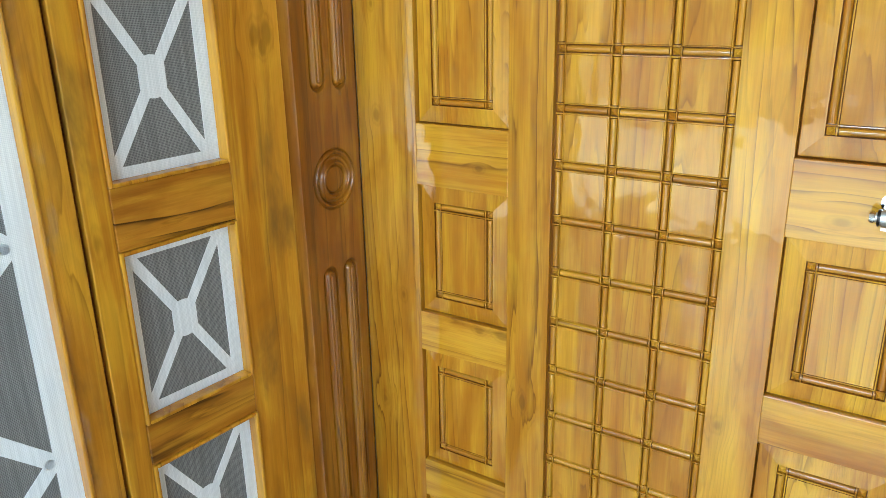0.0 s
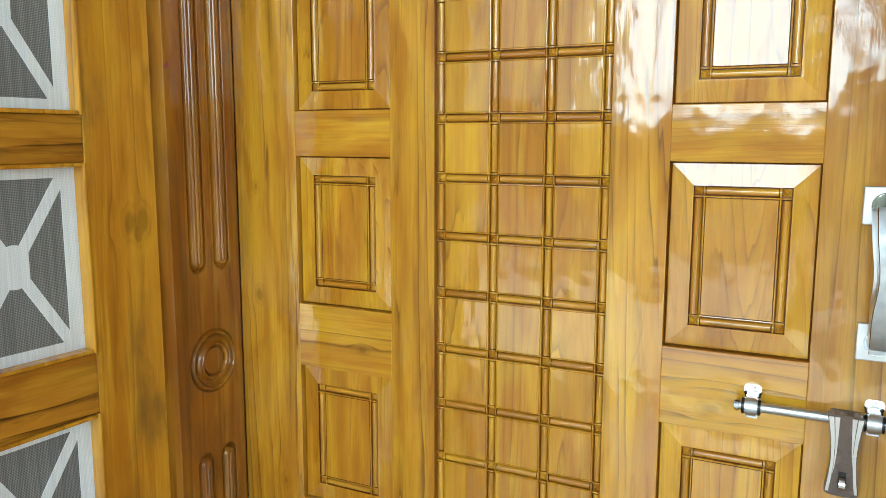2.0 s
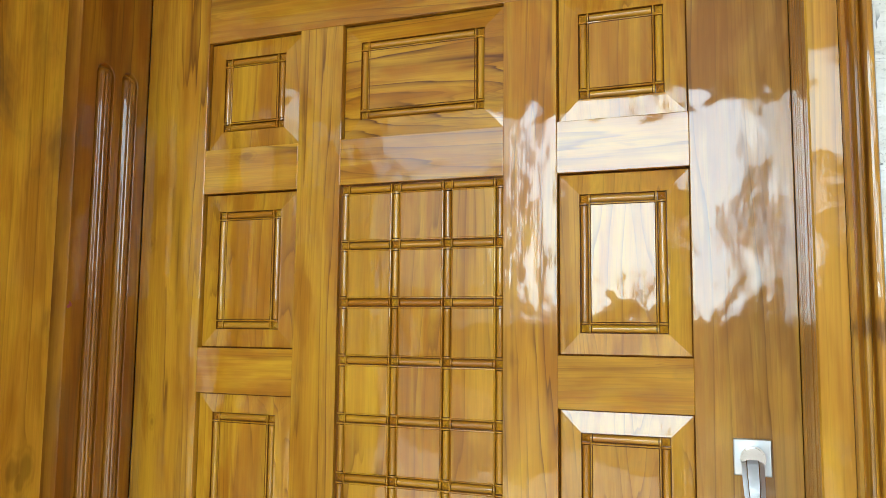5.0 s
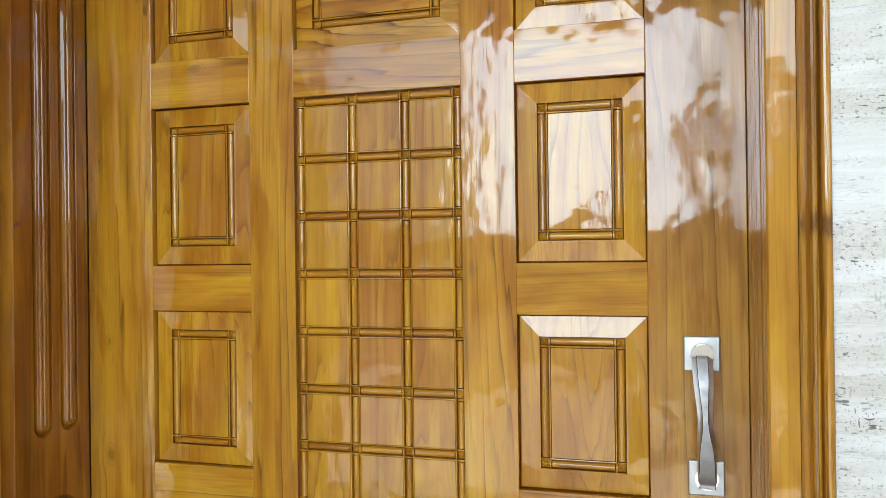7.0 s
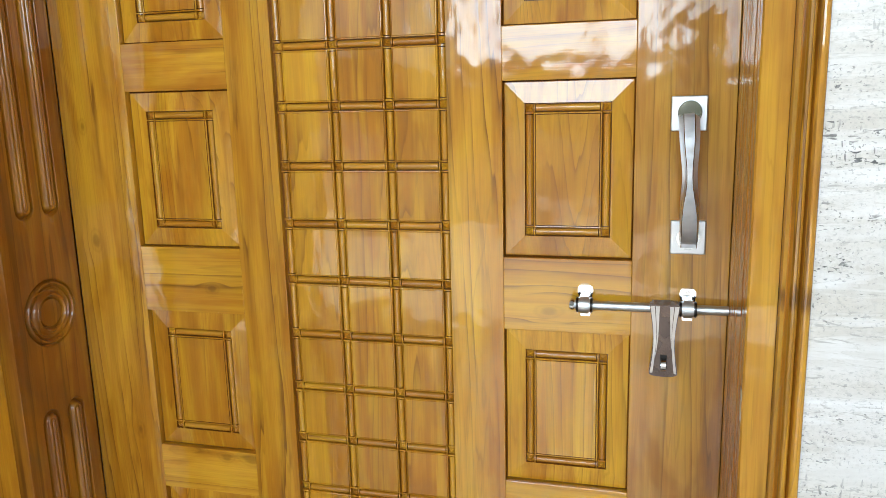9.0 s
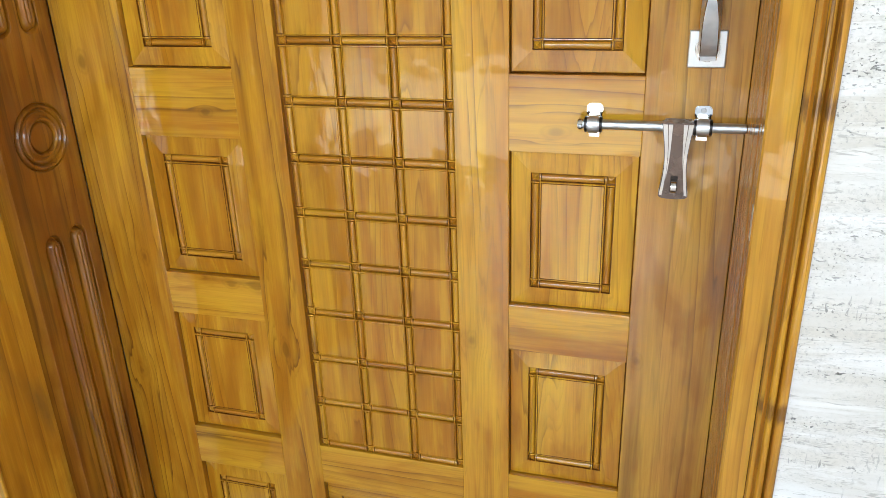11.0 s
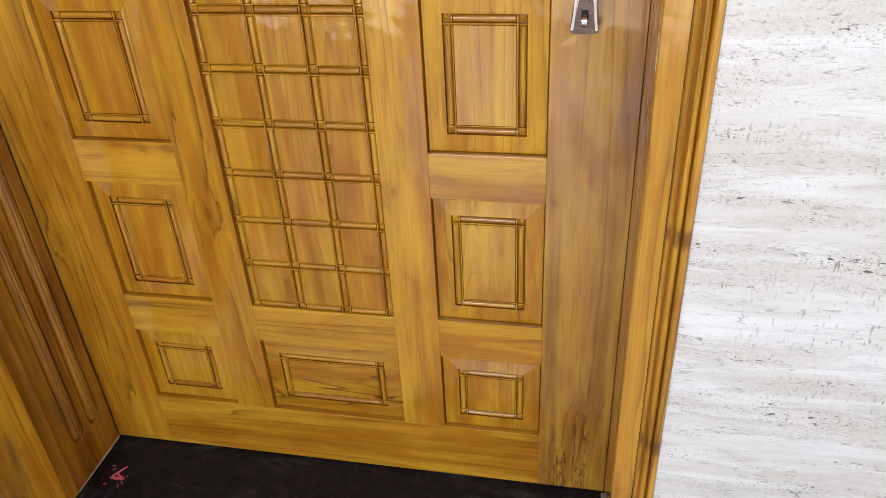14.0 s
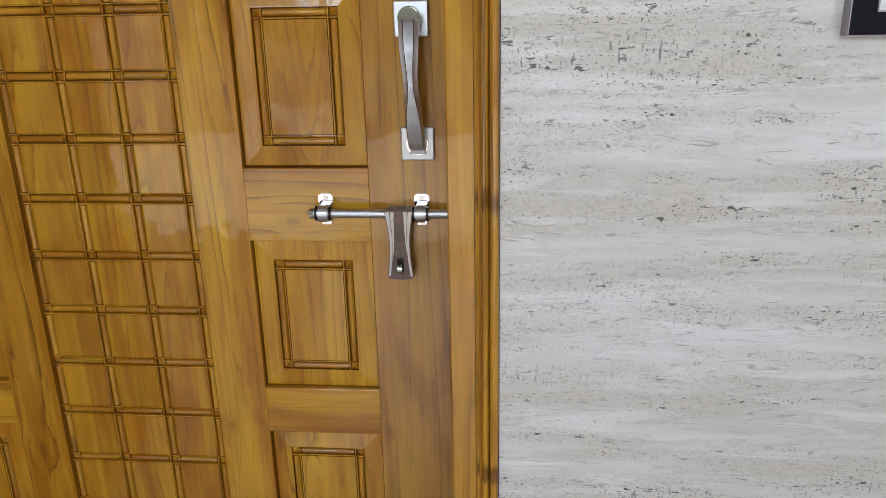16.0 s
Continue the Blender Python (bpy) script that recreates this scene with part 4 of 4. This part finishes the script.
def screen_bay(leaf, y0, y1, z0, z1, cells=1):
    s = part("fly_screen", box(-0.0215, -0.0200, y0 - 0.003, y1 + 0.003, z0 - 0.003, z1 + 0.003), SCREEN, leaf, "grey woven fly screen with white lattice")
    h = (z1 - z0) / cells
    for i in range(cells):
        lattice(s, y0 + 0.001, y1 - 0.001, z0 + i * h, z0 + (i + 1) * h, 0.026 if cells == 1 else 0.036)
    # moulded lip round the bay
    for a in ((y0 - 0.0, y0 + 0.006, z0, z1), (y1 - 0.006, y1 + 0.0, z0, z1), (y0 + 0.006, y1 - 0.006, z0, z0 + 0.006), (y0 + 0.006, y1 - 0.006, z1 - 0.006, z1)):
        part("lip", box(-0.0185, 0.0050, *a, bevel=0.0022), TEAK_LIP, leaf)


def mesh_leaf(name_label, y0, y1, bay0, bay1, bays, solid, cells):
    leaf = thing("screen_door", name_label, "screen door", group="folded screen door leaves")
    zt, zb = 2.085, -0.044
    part("stile", box(-0.036, 0, bay1, y1, zb, zt, 0.002), TEAK_FRAME, leaf)
    part("stile", box(-0.036, 0, y0, bay0, zb, zt, 0.002), TEAK_FRAME, leaf)
    spans = ([solid] if solid else []) + bays
    edges = [zb] + [z for s in spans for z in s] + [zt]
    for lo, hi in zip(edges[0::2], edges[1::2]):
        part("rail", box(-0.036, 0, bay0, bay1, lo, hi, 0.002), TEAK_FRAME_H, leaf)
    for (a, b), k in zip(bays, cells):
        screen_bay(leaf, bay0, bay1, a, b, k)
    if solid:
        p = bmesh.new()
        prev = None
        for d, x in ((-0.002, -0.02), (0.004, -0.014), (0.03, -0.005), (0.034, -0.004)):
            ring = [p.verts.new((x, yy, zz)) for yy, zz in ((bay0 + d, solid[0] + d), (bay1 - d, solid[0] + d), (bay1 - d, solid[1] - d), (bay0 + d, solid[1] - d))]
            if prev:
                for i in range(4):
                    p.faces.new((prev[i], prev[(i + 1) % 4], ring[(i + 1) % 4], ring[i]))
            prev = ring
        p.faces.new(prev)
        part("solid_panel", p, TEAK_PANEL, leaf)
        for a in ((bay0, bay0 + 0.006, *solid), (bay1 - 0.006, bay1, *solid), (bay0 + 0.006, bay1 - 0.006, solid[0], solid[0] + 0.006), (bay0 + 0.006, bay1 - 0.006, solid[1] - 0.006, solid[1])):
            part("lip", box(-0.0185, 0.0040, *a, bevel=0.0018), TEAK_LIP, leaf)
    return leaf


BAYS = [(0.366, 0.631), (0.703, 0.980), (1.074, 1.355), (1.423, 1.707), (1.785, 1.995)]
leaf_a = mesh_leaf("golden teak screen door leaf with square mesh bays", -0.3683, 0.0, -0.327, -0.122, BAYS, (0.098, 0.300), [1] * 5)
# both leaves stand a little proud of the frame
CLEAR = Matrix.Translation((0.955, -1.10, 1.30)) @ Matrix.Scale(0.955, 4) @ Matrix.Translation((-0.955, 1.10, -1.30))
leaf_a.matrix_basis = CLEAR @ pose(0.0, -0.187, 0, 0, 0, -LEAF_ROT)
for z in (0.30, 1.05, 1.80):
    part("hinge", box(-0.0355, -0.0285, -0.001, 0.016, z - 0.045, z + 0.045, 0.002), STEEL, leaf_a, "steel butt hinge")
# An added dark filler paints the shade in the gap between both leaves.
part("gap_strip", box(-0.034, -0.012, -0.3753, -0.3686, -0.044, 2.085), TEAK_STAIN_SHADE, leaf_a, "dark strip painting the shade in the meeting gap")
leaf_b = mesh_leaf("teak screen door leaf with a tall mesh bay", -0.52, 0.0, -0.455, -0.0467, [(0.065, 1.979)], None, [6])
c_, s_ = math.cos(radians(-LEAF_ROT)), math.sin(radians(-LEAF_ROT))
leaf_b.matrix_basis = CLEAR @ pose(0.0 + s_ * 0.3757, -0.187 - c_ * 0.3757, 0, 0, 0, -LEAF_ROT)

# ---- picture frame on the stone wall ----
pic = thing("picture_frame", "black picture frame with white mat on the stone wall", "picture frame")
PX0, PX1, PZ0, PZ1 = 1.490, 1.80, 1.2905, 1.70
rim = bmesh.new()
for a in ((PX0, PX1, PZ0, PZ0 + 0.022), (PX0, PX1, PZ1 - 0.022, PZ1), (PX0, PX0 + 0.025, PZ0 + 0.022, PZ1 - 0.022), (PX1 - 0.025, PX1, PZ0 + 0.022, PZ1 - 0.022)):
    box(a[0], a[1], WALL - 0.018, WALL - 0.001, a[2], a[3], bm=rim)
part("frame_border", rim, BLACK, pic)
for a in ((PX0 - 0.001, PX1 + 0.001, PZ0 - 0.001, PZ0), (PX0 - 0.001, PX0, PZ0, PZ1), (PX0 + 0.025, PX1 - 0.025, PZ0 + 0.022, PZ0 + 0.0235), (PX0 + 0.025, PX0 + 0.0265, PZ0 + 0.0235, PZ1 - 0.022)):
    part("silver_lip", box(a[0], a[1], WALL - 0.0195, WALL - 0.001, a[2], a[3]), SILVER, pic)
part("mat", box(PX0 + 0.02, PX1 - 0.02, WALL - 0.012, WALL - 0.004, PZ0 + 0.02, PZ1 - 0.02), PAPER, pic, "white paper mat")

# ---- faded red powder marks on the threshold ----
def smear(a, b, width, rng, put):
    """A tapered, ragged stroke from a to b, as a thin layer."""
    a, b = Vector(a), Vector(b)
    d = b - a
    side = Vector((-d.y, d.x)).normalized()
    one, two = [], []
    for j in range(7):
        u = j / 6
        w = width / 2 * (0.25 + math.sin(math.pi * (0.15 + 0.75 * u))) * rng.uniform(0.65, 1.15)
        one.append(tuple(a + d * u + side * w))
        two.append(tuple(a + d * u - side * w))
    return put(one + two[::-1])


on_slab = lambda pts: prism(pts, "z", -0.0012, -0.0003)
STROKES = [((0.013, 0.031), (-0.008, -0.002), 0.0042), ((-0.009, -0.002), (0.024, -0.003), 0.0058), ((0.000, 0.011), (0.021, -0.003), 0.0050)]
for cx, cy, sgn in ((0.054, -0.112, 1), (1.030, -0.118, -1)):
    mark = thing("powder_mark", "faded red powder mark on black granite", "powder mark", group="red powder marks")
    rng = random.Random(5 if sgn > 0 else 8)
    for a, b, w in STROKES if sgn > 0 else STROKES[1:]:
        part("stroke", smear((cx + a[0], cy + a[1]), (cx + b[0], cy + b[1]), w, rng, on_slab), RED, mark)
    for i in range(11):
        x, y = cx + rng.uniform(-0.024, 0.030), cy + rng.uniform(-0.026, 0.030)
        u = rng.uniform(0, math.pi)
        ln = rng.uniform(0.003, 0.010)
        part("smudge", smear((x, y), (x + ln * math.cos(u), y + ln * math.sin(u)), rng.uniform(0.0012, 0.0030), rng, on_slab), RED_FAINT if i % 3 else RED, mark)
mark = thing("powder_mark", "small red powder smear at the jamb's foot", "powder mark", group="red powder marks")
rng = random.Random(2)
on_jamb = lambda pts: prism(pts, "x", 0.0002, 0.0010)
for a, b, w in (((-0.147, 0.008), (-0.145, 0.030), 0.007), ((-0.141, 0.004), (-0.149, 0.010), 0.006)):
    part("smudge", smear(a, b, w, rng, on_jamb), RED_FAINT, mark)
mark = thing("powder_mark", "tiny red powder smear on the fluted jamb", "powder mark", group="red powder marks")
for a, b, w in (((-0.158, 1.496), (-0.150, 1.503), 0.004), ((-0.154, 1.506), (-0.150, 1.498), 0.003)):
    part("smudge", smear(a, b, w, rng, on_jamb), RED_FAINT, mark)
